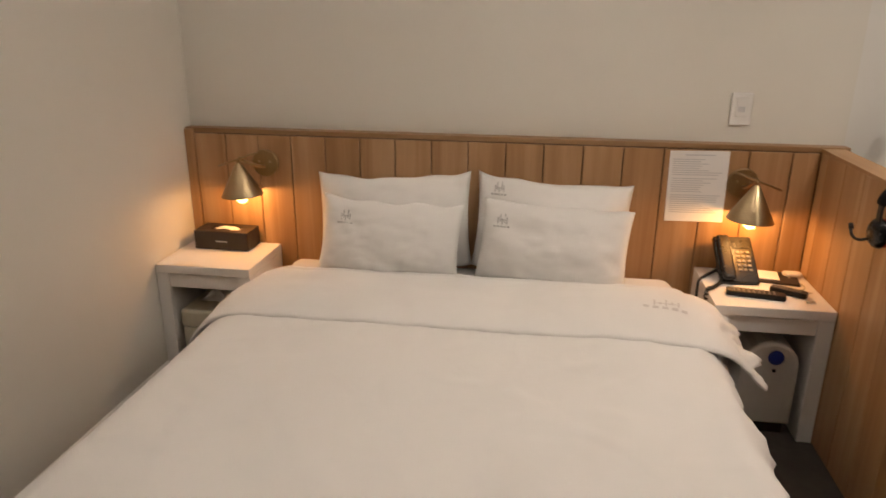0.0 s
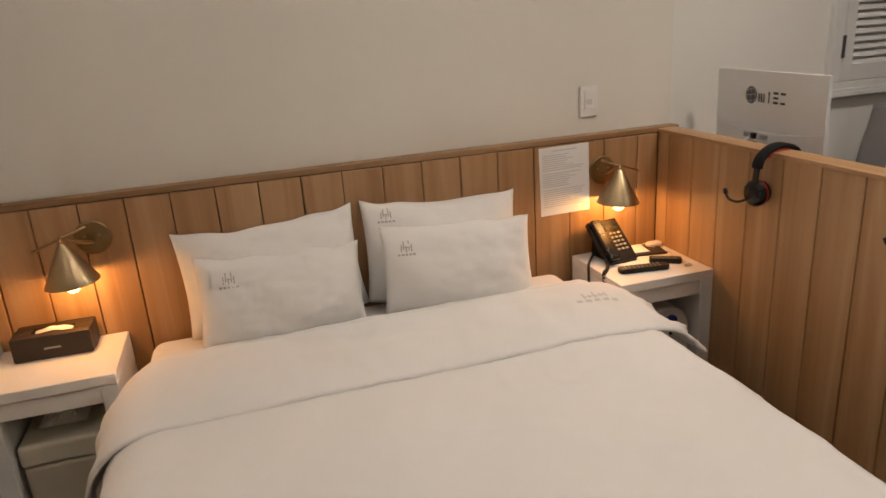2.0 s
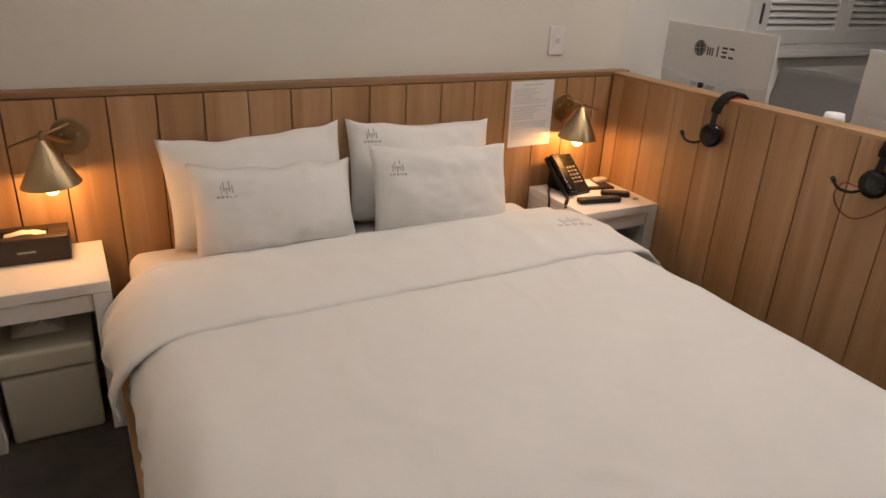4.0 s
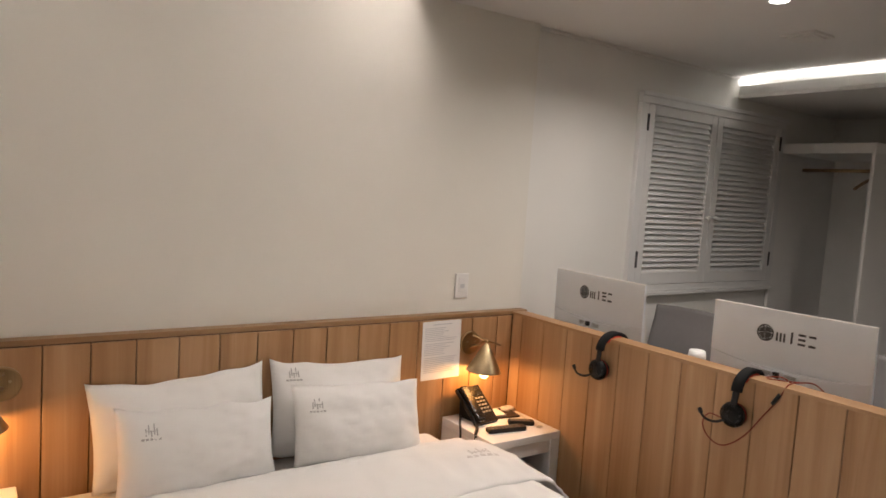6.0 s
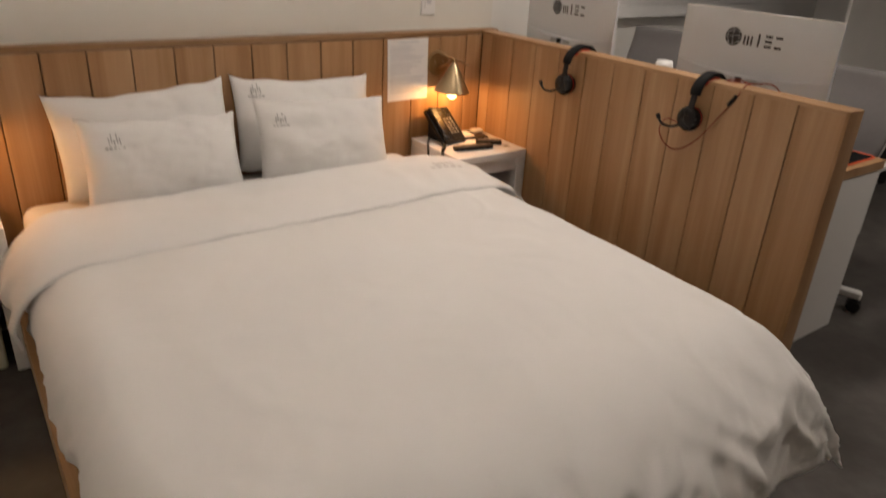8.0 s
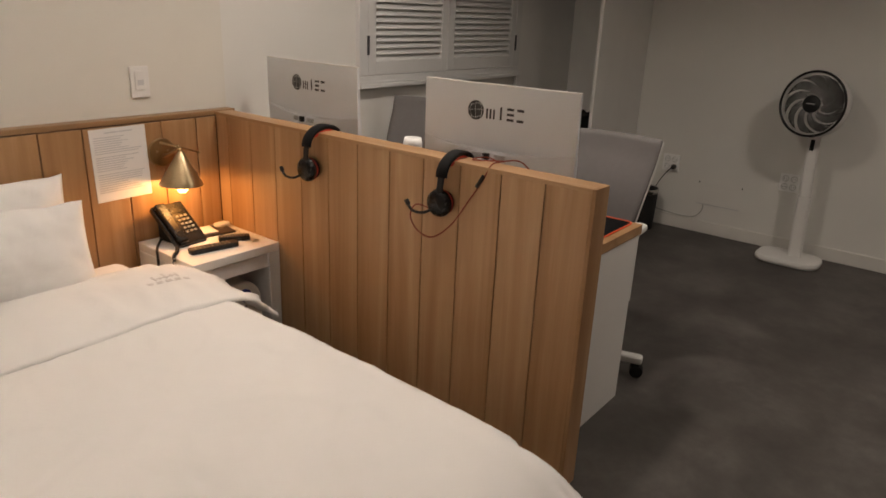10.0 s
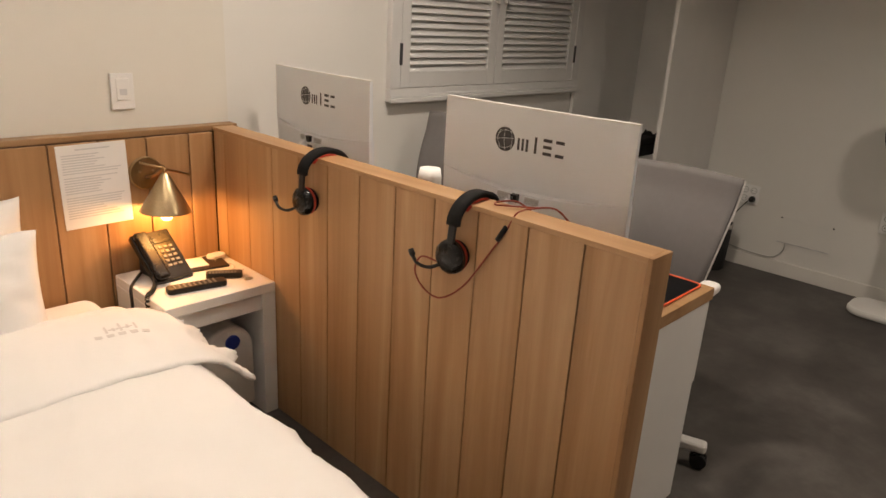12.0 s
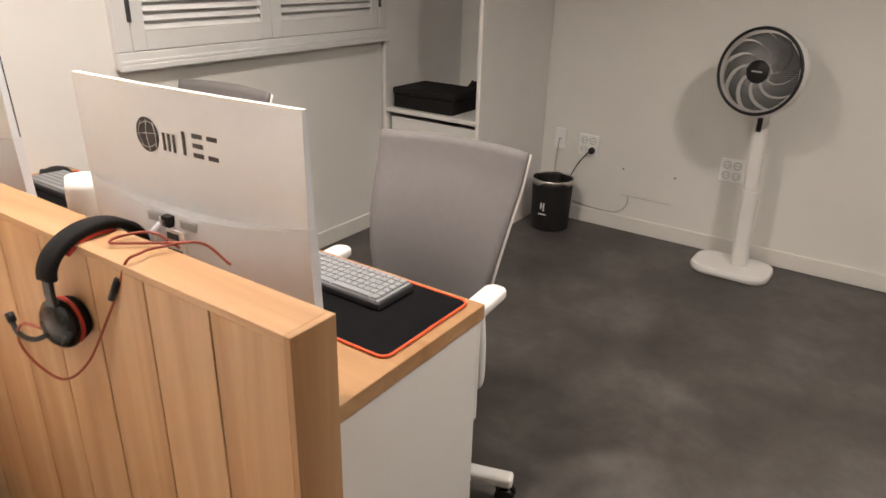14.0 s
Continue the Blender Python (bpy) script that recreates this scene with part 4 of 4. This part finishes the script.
def monitor(m, label):
    """Curved monitor seen from the back; local x points to the user, y along the desk, z up from its lower edge."""
    t = thing("monitor", m, label, "monitor", "monitors on the desk")
    w, h, n = 0.568, 0.348, 28

    def bow(y):
        return 0.006 * (2 * y / w) ** 2

    def sheet(f_back, f_front, z0, z1, rows):
        bm = bmesh.new()
        ys = span(-w / 2, w / 2, n)
        back = [[bm.verts.new((f_back(y, k / rows) + bow(y), y, z0(y) + (z1(y) - z0(y)) * k / rows)) for y in ys] for k in range(rows + 1)]
        front = [[bm.verts.new((f_front(y, k / rows) + bow(y), y, z0(y) + (z1(y) - z0(y)) * k / rows)) for y in ys] for k in range(rows + 1)]
        for g in (back, front):
            for a, b in zip(g, g[1:]):
                for i in range(n):
                    bm.faces.new((a[i], a[i + 1], b[i + 1], b[i]))
        for k in range(rows):
            for i in (0, n):
                bm.faces.new((back[k][i], back[k + 1][i], front[k + 1][i], front[k][i]))
        for i in range(n):
            for k in (0, rows):
                bm.faces.new((back[k][i], back[k][i + 1], front[k][i + 1], front[k][i]))
        bmesh.ops.recalc_face_normals(bm, faces=bm.faces[:])
        for e in bm.edges:
            e.smooth = e.calc_face_angle(0) < 0.6
        return bm

    def ridge(y):
        return 0.140 + 0.022 * (2 * y / w) ** 2

    part("back_upper", sheet(lambda y, k: -0.004 - 0.006 * (1 - k), lambda y, k: 0.006, lambda y: ridge(y), lambda y: h, 3), M_SILVER, t, "silver white back shell")
    part("back_lower", sheet(lambda y, k: -0.009 - 0.036 * math.sin(math.pi * (0.30 + 0.45 * k)) * (1 - (2 * y / w) ** 2) ** 0.8, lambda y, k: 0.010, lambda y: 0.0, lambda y: ridge(y) - 0.0005, 8), M_SILVER2, t, "bulging lower back shell", True)
    part("top_edge", sheet(lambda y, k: -0.0045, lambda y, k: 0.0065, lambda y: h + 0.0003, lambda y: h + 0.003, 1), M_WHITE, t)
    part("screen", sheet(lambda y, k: 0.0103, lambda y, k: 0.0115, lambda y: 0.012, lambda y: h - 0.006, 1), M_GLOSSBLK, t, "dark glossy curved screen", at=Matrix.Diagonal((1, 0.975, 1, 1)))
    # mark: a netted disc and a row of bars
    def lie(bm, lift):
        for v in bm.verts:
            k = (v.co.z - ridge(v.co.y)) / (h - ridge(v.co.y))
            v.co.x = -0.004 - 0.006 * (1 - k) + bow(v.co.y) - lift + v.co.x
        return bm
    disc = bmesh.new()
    bmesh.ops.create_circle(disc, cap_ends=True, segments=28, radius=0.031)
    disc.transform(pose(0, 0.076, 0.264, 90, 0, -90))
    part("round_mark", lie(disc, 0.0008), M_PRINT, t, "dark netted round mark")
    net = []
    for a in (-0.016, 0.002, 0.017):
        hh = math.sqrt(0.028 ** 2 - a ** 2)
        net.append(tube(curve_points([(0, 0.076 + a - 0.004, 0.264 - hh), (0, 0.076 + a * 1.4, 0.264), (0, 0.076 + a - 0.002, 0.264 + hh)], 5), 0.0006, 4))
        net.append(tube(curve_points([(0, 0.076 - hh, 0.264 + a + 0.003), (0, 0.076, 0.264 + a * 1.4), (0, 0.076 + hh, 0.264 + a - 0.004)], 5), 0.0006, 4))
    part("mark_lines", lie(joined(*net), 0.0012), M_SILVER, t)
    for y0, y1, z0, z1 in ((0.0655, 0.0720, 0.236, 0.262), (0.0525, 0.0590, 0.236, 0.262), (0.0395, 0.0460, 0.236, 0.262), (0.0135, 0.0205, 0.236, 0.270),
                           (-0.030, -0.005, 0.2635, 0.270), (-0.030, -0.005, 0.2498, 0.2562), (-0.030, -0.005, 0.236, 0.2425), (-0.065, -0.041, 0.2635, 0.270), (-0.065, -0.041, 0.236, 0.2425)):
        y0, y1, z0, z1 = y0 - 0.036, y1 - 0.036, 0.242 + (z0 - 0.236) * 1.2, 0.242 + (z1 - 0.236) * 1.2
        part("printed_bar", lie(box(-0.0004, 0.0002, y0, y1, z0, z1, 0), 0.0008), M_PRINT, t, "dark printed bar")
    part("cable_hook", joined(tube(curve_points([(-0.045, 0.028, 0.118), (-0.066, 0.030, 0.10), (-0.066, 0.028, 0.05), (-0.046, 0.026, 0.04)], 5), 0.007, 8), box(-0.05, -0.036, 0.008, 0.024, 0.095, 0.135, 0.002)), M_SILVER2, t, "grey cable hook", True)
    part("port_slot", box(-0.050, -0.036, -0.002, 0.018, 0.118, 0.138, 0.001), M_BLACK, t, "dark port recess")
    lab = part("rating_label", box(-0.0488, -0.044, -0.036, 0.012, 0.062, 0.116, 0), M_PAPER, t, "white rating label with dark bars")
    part("label_bars", joined(box(-0.0496, -0.0489, -0.022, 0.012, 0.098, 0.110, 0), box(-0.0496, -0.0489, -0.026, 0.012, 0.068, 0.079, 0)), M_PRINT, lab)
    for y in (0.045, -0.040):
        for k in range(5):
            part("vent_slot", box(-0.0425, -0.030, y - 0.020, y + 0.020, 0.1335 - k * 0.0034, 0.1348 - k * 0.0034, 0), M_EMBLEM, t)
    part("lock_slot", box(-0.0175, -0.010, -0.236, -0.224, 0.046, 0.050, 0.001), M_PRINT, t, "small dark slot")
    part("neck", box(-0.034, -0.016, -0.022, 0.022, -0.118, 0.06, 0.004), M_SILVER2, t)
    part("base", slab(rounded(-0.10, 0.10, -0.12, 0.12, 0.03), -0.131, -0.119, 0.003), M_SILVER2, t)
    return t


mon = monitor(pose(1.309, 1.434, DZ + 0.131, 0, -2, 3), "silver white curved monitor with a dark mark, seen from behind")
mon2 = copy_thing(mon, pose(1.3325, 2.354, DZ + 0.131, 0, -2, -3))

# headsets over the partition
M_RED = plain("orange_red_padding", (0.52, 0.050, 0.026), 0.7)
M_CORD = plain("orange_brown_cord", (0.25, 0.045, 0.022), 0.6)
M_SOFTBLK = plain("soft_black_padding", (0.011, 0.0105, 0.011), 0.75, grain=200, gloss=0.15)


def strap(points, wdt, thick, side):
    """A flat band along points; side: the direction across it."""
    bm = bmesh.new()
    rings = []
    s = Vector(side).normalized()
    pts = [Vector(p) for p in points]
    for i, p in enumerate(pts):
        d = (pts[min(i + 1, len(pts) - 1)] - pts[max(i - 1, 0)]).normalized()
        nrm = d.cross(s).normalized()
        rings.append([bm.verts.new(p + s * wdt / 2 * a + nrm * thick / 2 * b) for a, b in ((1, 0.4), (0.8, 1), (-0.8, 1), (-1, 0.4), (-1, -0.4), (-0.8, -1), (0.8, -1), (1, -0.4))])
    for lo, hi in zip(rings, rings[1:]):
        for k in range(8):
            bm.faces.new((lo[k], lo[(k + 1) % 8], hi[(k + 1) % 8], hi[k]))
    bm.faces.new(rings[0][::-1])
    bm.faces.new(rings[-1])
    bmesh.ops.recalc_face_normals(bm, faces=bm.faces[:])
    return bm


def headset(m, label, cord):
    """Local origin on the partition's top; x across the partition, z up."""
    t = thing("headset", m, label, "headset", "headsets over the partition")
    arc = [(0.087 * math.sin(a), 0.0, 0.0125 + 0.060 * (math.cos(a) - 1)) for a in (radians(-92 + 184 * k / 24) for k in range(25))]
    part("headband", strap([(x, 0, z) for x, y, z in arc], 0.038, 0.016, (0, 1, 0)), M_SOFTBLK, t, "padded black headband", True)
    part("band_lining", strap([(x * 0.90, 0, z - 0.0110) for x, y, z in arc[6:16]], 0.037, 0.007, (0, 1, 0)), M_RED, t, "orange lining", True)
    for s in (-1, 1):
        part("slider", strap([(s * 0.087, 0, -0.045), (s * 0.086, 0.004, -0.075), (s * 0.081, 0.010, -0.105)], 0.022, 0.008, (0, 1, 0)), M_BLACK, t)
        cup = pose(s * 0.067, 0.012, -0.135, 0, s * 90, 0)
        part("ear_cup", moved(lathe([(0.010, 0.026), (0.032, 0.023), (0.042, 0.014), (0.044, 0.004), (0.038, -0.002)], 32), cup), M_GLOSSBLK, t, "glossy black ear cup", True)
        part("cup_ring", moved(lathe([(0.036, -0.0022), (0.0415, -0.003), (0.0415, -0.0075), (0.036, -0.008)], 32), cup), M_RED, t, "orange ring", True)
        part("ear_pad", moved(lathe([(0.036, -0.0082), (0.040, -0.011), (0.036, -0.022), (0.02, -0.024)], 32), cup), M_SOFTBLK, t, smooth=True)
    part("microphone", joined(tube(curve_points([(-0.085, 0.030, -0.155), (-0.095, 0.06, -0.170), (-0.098, 0.095, -0.168), (-0.094, 0.118, -0.150)], 6), 0.0045, 8), tube([(-0.094, 0.114, -0.153), (-0.092, 0.124, -0.140)], 0.0075, 8)), M_BLACK, t, "black boom microphone", True)
    if cord:
        part("cord", tube(curve_points([(-0.080, 0.045, -0.155), (-0.096, 0.085, -0.148), (-0.096, 0.104, -0.190), (-0.084, 0.082, -0.236), (-0.074, 0.034, -0.250), (-0.066, -0.028, -0.200), (-0.058, -0.085, -0.11), (-0.056, -0.125, -0.045), (-0.050, -0.145, 0.001), (-0.03, -0.150, 0.008), (0.0, -0.150, 0.0065), (0.05, -0.19, 0.006), (0.07, -0.23, -0.03)], 8), 0.0023, 6), M_CORD, t, "thin orange cord", True)
        part("cord_loop", tube(curve_points([(0.04, -0.16, 0.0035), (0.0, -0.10, 0.0032), (-0.02, -0.07, 0.0045), (0.01, -0.06, 0.0038), (0.045, -0.09, 0.0033), (0.06, -0.13, -0.02)], 8), 0.0023, 6), M_CORD, t, smooth=True)
        part("cord_remote", tube([(-0.0555, -0.128, -0.030), (-0.0585, -0.108, -0.066)], 0.0065, 8), M_BLACK, t, smooth=True)
    return t


headset(pose(1.138, 1.462, PZ + 0.0035, 0, 0, 6), "black and orange headset hung over the partition, cord looped", True)
headset(pose(1.138, 2.075, PZ + 0.0035, 0, 0, 6), "black and orange headset hung over the partition", False)

# ---------------------------------------------------------------- office chairs
M_MESHC = plain("grey_chair_mesh", (0.185, 0.175, 0.175), 0.85, grain=600, vary=0.04, bump=0.25)


def office_chair(m, label):
    """Local +x is the way it faces."""
    t = thing("office_chair", m, label, "chair", "chairs at the desk")

    def back(u, v):
        # u across, v up 0..1
        wdt = 0.200 + 0.024 * v - 0.045 * (1 - v) ** 2
        x = -0.20 - 0.045 * v ** 2 + 0.05 * math.sin(math.pi * min(1, v * 1.2)) * 0.6 - 0.06 * v + 0.03 * u * u
        return Vector((x, u * wdt, 0.46 + 0.49 * v - 0.005 * u * u * v))
    part("backrest", cloth(span(-1, 1, 20), span(0, 1, 20), back, 0.012), M_MESHC, t, "grey mesh backrest", True)
    rim = [back(-1, k / 16) for k in range(17)] + [back(-1 + 2 * k / 16, 1) for k in range(1, 17)] + [back(1, 1 - k / 16) for k in range(1, 17)]
    part("back_frame", tube([p + Vector((-0.016, math.copysign(0.002, p.y), -0.012)) for p in rim], 0.0050, 8), M_WHITE, t, "white plastic rim", True)
    part("back_bar", tube(curve_points([(-0.03, 0, 0.40), (-0.22, 0, 0.40), (-0.275, 0, 0.50), (-0.27, 0, 0.62)], 6), 0.022, 10), M_WHITE, t, smooth=True)
    part("seat", slab(rounded(-0.17, 0.24, -0.205, 0.205, 0.07), 0.42, 0.485, 0.02), M_MESHC, t, "grey cushioned seat")
    for s in (-1, 1):
        arm = part("armrest", tube(curve_points([(0.0, s * 0.20, 0.415), (0.0, s * 0.245, 0.42), (0.0, s * 0.250, 0.52), (0.0, s * 0.243, 0.617)], 6), 0.016, 8), M_WHITE, t, "white armrest", True)
        part("arm_pad", slab(rounded(-0.12, 0.08, s * 0.238 - 0.030, s * 0.238 + 0.030, 0.026), 0.618, 0.643, 0.008), M_WHITE, arm)
    part("gas_lift", lathe([(0.028, 0.10), (0.028, 0.30), (0.018, 0.30), (0.018, 0.42)], 20), M_WHITE, t)
    for k in range(5):
        a = 72 * k + 34.5
        spoke = moved(box(0.02, 0.335, -0.022, 0.022, 0.078, 0.112, 0.010, 3), pose(0, 0, 0, 0, 3, a))
        leg = part("leg", spoke, M_WHITE, t, "white base spoke")
        wheel = [moved(lathe([(0.010, -0.010), (0.026, -0.009), (0.029, 0), (0.026, 0.009), (0.010, 0.010)], 20), pose(0.320, o, 0.0295, 90)) for o in (-0.014, 0.014)]
        part("caster", moved(joined(*wheel, box(0.307, 0.333, -0.005, 0.005, 0.03, 0.07, 0.002)), pose(0, 0, 0, 0, 0, a)), M_BLACK, leg, "black twin caster")
    return t


ch = office_chair(pose(1.83, 1.395, 0, 0, 0, 185), "white office chair with grey mesh back at the desk")
copy_thing(ch, pose(1.895, 2.418, 0, 0, 0, 183) @ Matrix.Diagonal((1, 1, 1.02, 1)))

# ---------------------------------------------------------------- pedestal fan
M_SMOKE = plain("smoky_grey_blade", (0.016, 0.015, 0.014), 0.45, vary=0.05)
fan = thing("pedestal_fan", pose(3.985, 0.985, 0), "white pedestal fan with a dark grille ring, against the wall", "fan")
base = slab(rounded(-0.135, 0.125, -0.185, 0.185, 0.09, 8), 0, 0.042, 0.016)
part("base", base, M_WHITE, fan, "rounded white floor plate")
LEANING = Matrix(((1, 0, 0, 0), (0, 1, 0.04, -0.032), (0, 0, 1, 0), (0, 0, 0, 1)))
part("column", moved(slab(rounded(-0.028, 0.028, -0.038, 0.038, 0.020), 0.0425, 0.42, 0.004), LEANING), M_WHITE, fan)
part("neck", moved(slab(rounded(-0.0245, 0.0245, -0.032, 0.032, 0.016), 0.4205, 0.80, 0.004), LEANING), M_WHITE, fan)
part("panel", box(-0.0265, -0.0225, -0.011, 0.011, 0.70, 0.765, 0.003), M_BLACK, fan, "small dark control panel")
head = pose(-0.12, 0.03, 0.975, 0, 6, -14) @ pose(0, 0, 0, 90, 0, -90)
# in the head's own frame z points to the viewer
part("motor_housing", moved(lathe([(0.05, -0.13), (0.075, -0.115), (0.08, -0.06), (0.06, -0.045)], 32), head), M_WHITE, fan, smooth=True)
part("pivot", tube([(-0.02, 0, 0.79), (-0.03, 0, 0.90)], 0.026, 12), M_WHITE, fan, smooth=True)
part("rear_guard", moved(lathe([(0.184, -0.006), (0.190, -0.025), (0.188, -0.062), (0.178, -0.070), (0.182, -0.025), (0.178, -0.006)], 64, False), head), M_WHITE, fan, "white rear rim", True)
part("front_ring", moved(tube([(0.180 * math.cos(a), 0.180 * math.sin(a), 0.0) for a in (2 * math.pi * k / 72 for k in range(72))], 0.0072, 8, True), head), M_BLACK, fan, "black front ring", True)
hub = part("hub", moved(lathe([(0.050, -0.004), (0.050, 0.010), (0.044, 0.016), (0.002, 0.018)], 40), head), M_BLACK, fan, "black round hub", True)
part("hub_mark", moved(box(-0.024, 0.024, -0.003, 0.003, 0.0182, 0.0188, 0), head), M_EMBLEM, hub)
wires = []
for k in range(110):
    a = 2 * math.pi * k / 110
    pts = [(r * math.cos(a + b), r * math.sin(a + b), z) for r, b, z in ((0.048, 0.0, 0.010), (0.10, 0.10, 0.012), (0.15, 0.17, 0.008), (0.178, 0.20, 0.001))]
    wires.append(tube(pts, 0.0006, 4))
tagged(part("front_grille", moved(joined(*wires), head), M_GREYPAINT, fan, "fine grey spiral grille wires"), kind="stuff")
wires = []
for k in range(80):
    a = 2 * math.pi * k / 80
    wires.append(tube([(r * math.cos(a), r * math.sin(a), z) for r, z in ((0.07, -0.058), (0.13, -0.058), (0.178, -0.044))], 0.0011, 4))
tagged(part("rear_grille", moved(joined(*wires), head), M_WHITE, fan, "white rear grille wires"), kind="stuff")
for k in range(9):
    bm = bmesh.new()
    g = []
    for i in range(11):
        f = i / 10
        r = 0.045 + 0.118 * f
        a0, a1 = 0.95 * f ** 1.4, 0.95 * f ** 1.4 + 0.62 - 0.03 * f
        g.append([bm.verts.new((r * math.cos(a0 + (a1 - a0) * j / 5), r * math.sin(a0 + (a1 - a0) * j / 5), -0.038 + 0.022 * j / 5 + 0.004 * math.sin(math.pi * j / 5))) for j in range(6)])
    for a, b in zip(g, g[1:]):
        for j in range(5):
            bm.faces.new((a[j], a[j + 1], b[j + 1], b[j]))
    bmesh.ops.solidify(bm, geom=bm.faces[:], thickness=0.002)
    part("blade", moved(bm, head @ pose(0, 0, 0, 0, 0, 40 * k)), M_SMOKE, fan, "smoky grey curved blade", True)

# ---------------------------------------------------------------- wall outlets, cables, bin


M_PLATE = plain("white_plate", (0.90, 0.90, 0.89), 0.35, vary=0.02, bump=0)
M_SOCKET = plain("grey_socket", (0.52, 0.52, 0.51), 0.5)


def outlet(y, z, label, gang):
    t = thing("wall_outlet", pose(XR, y, z), label, "outlet", "sockets on the wall")
    w = 0.058 if gang == 4 else 0.034
    part("plate", box(-0.014, -0.0005, -w, w, -0.058, 0.058, 0.003), M_PLATE, t)
    spots = [(a, b) for a in (-0.025, 0.025) for b in (-0.026, 0.026)] if gang == 4 else [(0, 0)]
    for a, b in spots:
        sk = part("socket", moved(lathe([(0.0195, 0), (0.0195, 0.002), (0.016, 0.0015), (0.0155, -0.001)], 24, False), pose(-0.0145, a, b, 0, -90, 0)), M_SOCKET if gang == 4 else M_PLATE, t)
        part("pin_hole", joined(box(-0.0156, -0.0144, a - 0.009, a - 0.005, b - 0.002, b + 0.002, 0), box(-0.0156, -0.0144, a + 0.005, a + 0.009, b - 0.002, b + 0.002, 0)), M_BLACK, sk)
    return t


outlet(1.876, 0.450, "white four-gang wall socket beside the wardrobe", 4)
outlet(1.105, 0.447, "white four-gang wall socket behind the fan", 4)
outlet(2.050, 0.462, "small white single wall outlet plate", 1)
M_GREYCORD = plain("grey_cord", (0.40, 0.39, 0.37), 0.5)
c1 = thing("power_cord", pose(XR, 1.85, 0.425), "dark power plug and cord in the wall socket", "power cord")
part("plug", moved(lathe([(0.018, 0.0), (0.018, 0.022), (0.011, 0.036)], 20), pose(-0.0115, 0.0, 0.0, 0, -90, 0)), M_BLACK, c1, smooth=True)
part("cord", tube(curve_points([(-0.045, 0.0, 0), (-0.055, 0.02, -0.02), (-0.06, 0.07, -0.10), (-0.05, 0.11, -0.20), (-0.03, 0.12, -0.32), (-0.02, 0.115, -0.419)], 8), 0.0035, 6), M_BLACK, c1, smooth=True)
c2 = thing("network_cable", pose(XR, 2.05, 0.46), "thin grey cable hanging from the wall outlet", "cable")
part("cable", tube(curve_points([(-0.011, 0, 0.0), (-0.025, 0, -0.01), (-0.022, 0.012, -0.12), (-0.018, 0.02, -0.30), (-0.018, 0.03, -0.457)], 8), 0.003, 6), M_GREYCORD, c2, smooth=True)
ap2 = thing("access_panel", pose(XR, 1.52, 0.205), "papered-over access panel with a gap along its foot", "access panel")
part("panel", box(-0.0035, -0.0005, -0.145, 0.145, 0, 0.15, 0.001), M_WALL2, ap2)
# no opening here: a solid grey strip stands for the gap's shade
part("gap", box(-0.0045, -0.0006, -0.145, 0.145, -0.004, -0.0005, 0), M_INK, ap2, "grey strip for the shade in the gap")
for a in (-0.142, 0.142):
    part("screw", moved(lathe([(0.005, 0), (0.005, 0.002)], 10), pose(-0.0036, a, 0.147, 0, -90, 0)), M_PRINT, ap2)
c3 = thing("floor_cable", pose(XR, 1.6, 0.09), "thin grey cable along the skirting to the wall panel", "cable")
part("cable", tube(curve_points([(-0.006, 0.015, 0.115), (-0.01, 0.02, 0.06), (-0.008, 0.08, 0.008), (-0.008, 0.22, 0.006), (-0.008, 0.34, 0.02)], 8), 0.0026, 6), M_GREYCORD, c3, smooth=True)

M_BIN = plain("black_leather_bin", (0.020, 0.019, 0.019), 0.55, grain=180, vary=0.2, bump=0.2, gloss=0.25)
bn = thing("waste_bin", pose(3.985, 1.985, 0), "round black waste bin with a chrome ring and liner", "waste bin")
part("body", lathe([(0.001, 0), (0.102, 0.0), (0.104, 0.004), (0.112, 0.255), (0.108, 0.255), (0.100, 0.01), (0.001, 0.008)], 40, False), M_BIN, bn, smooth=False)
part("ring", lathe([(0.1125, 0.264), (0.1145, 0.260), (0.1145, 0.287), (0.111, 0.290), (0.108, 0.286), (0.108, 0.264)], 40, False), brushed("chrome", (0.72, 0.71, 0.69), 0.2), bn, "chrome ring", True)
part("liner", cloth(span(0, 2 * math.pi, 40), span(0, 1, 8), lambda a, v: Vector(((0.103 - 0.012 * v + 0.004 * math.sin(9 * a + 3 * v)) * math.cos(a), (0.103 - 0.012 * v + 0.004 * math.sin(9 * a + 3 * v)) * math.sin(a), 0.287 + 0.003 * math.sin(5 * a) - 0.10 * v)), 0.0008), M_SMOKE, bn, "grey plastic liner", True)
marks = [box(-0.1145, -0.1095, y0, y1, z0, z1, 0) for y0, y1, z0, z1 in ((-0.012, -0.006, 0.12, 0.165), (0.004, 0.010, 0.13, 0.165), (-0.012, 0.010, 0.143, 0.148), (-0.024, 0.020, 0.098, 0.104))]
part("mark", joined(*marks), M_TISSUE, bn, "small white mark")

# loose white strap under the foot of the bed
st = thing("bed_strap", pose(0.15, 0.655, 0.0), "short white cloth strap hanging under the bed foot", "strap")
part("strap", strap(curve_points([(0.0, 0.06, 0.16), (0.002, 0.015, 0.10), (-0.004, -0.012, 0.04), (0.0, -0.02, 0.003)], 6), 0.014, 0.002, (1, 0, 0)), M_TISSUE, st, smooth=True)
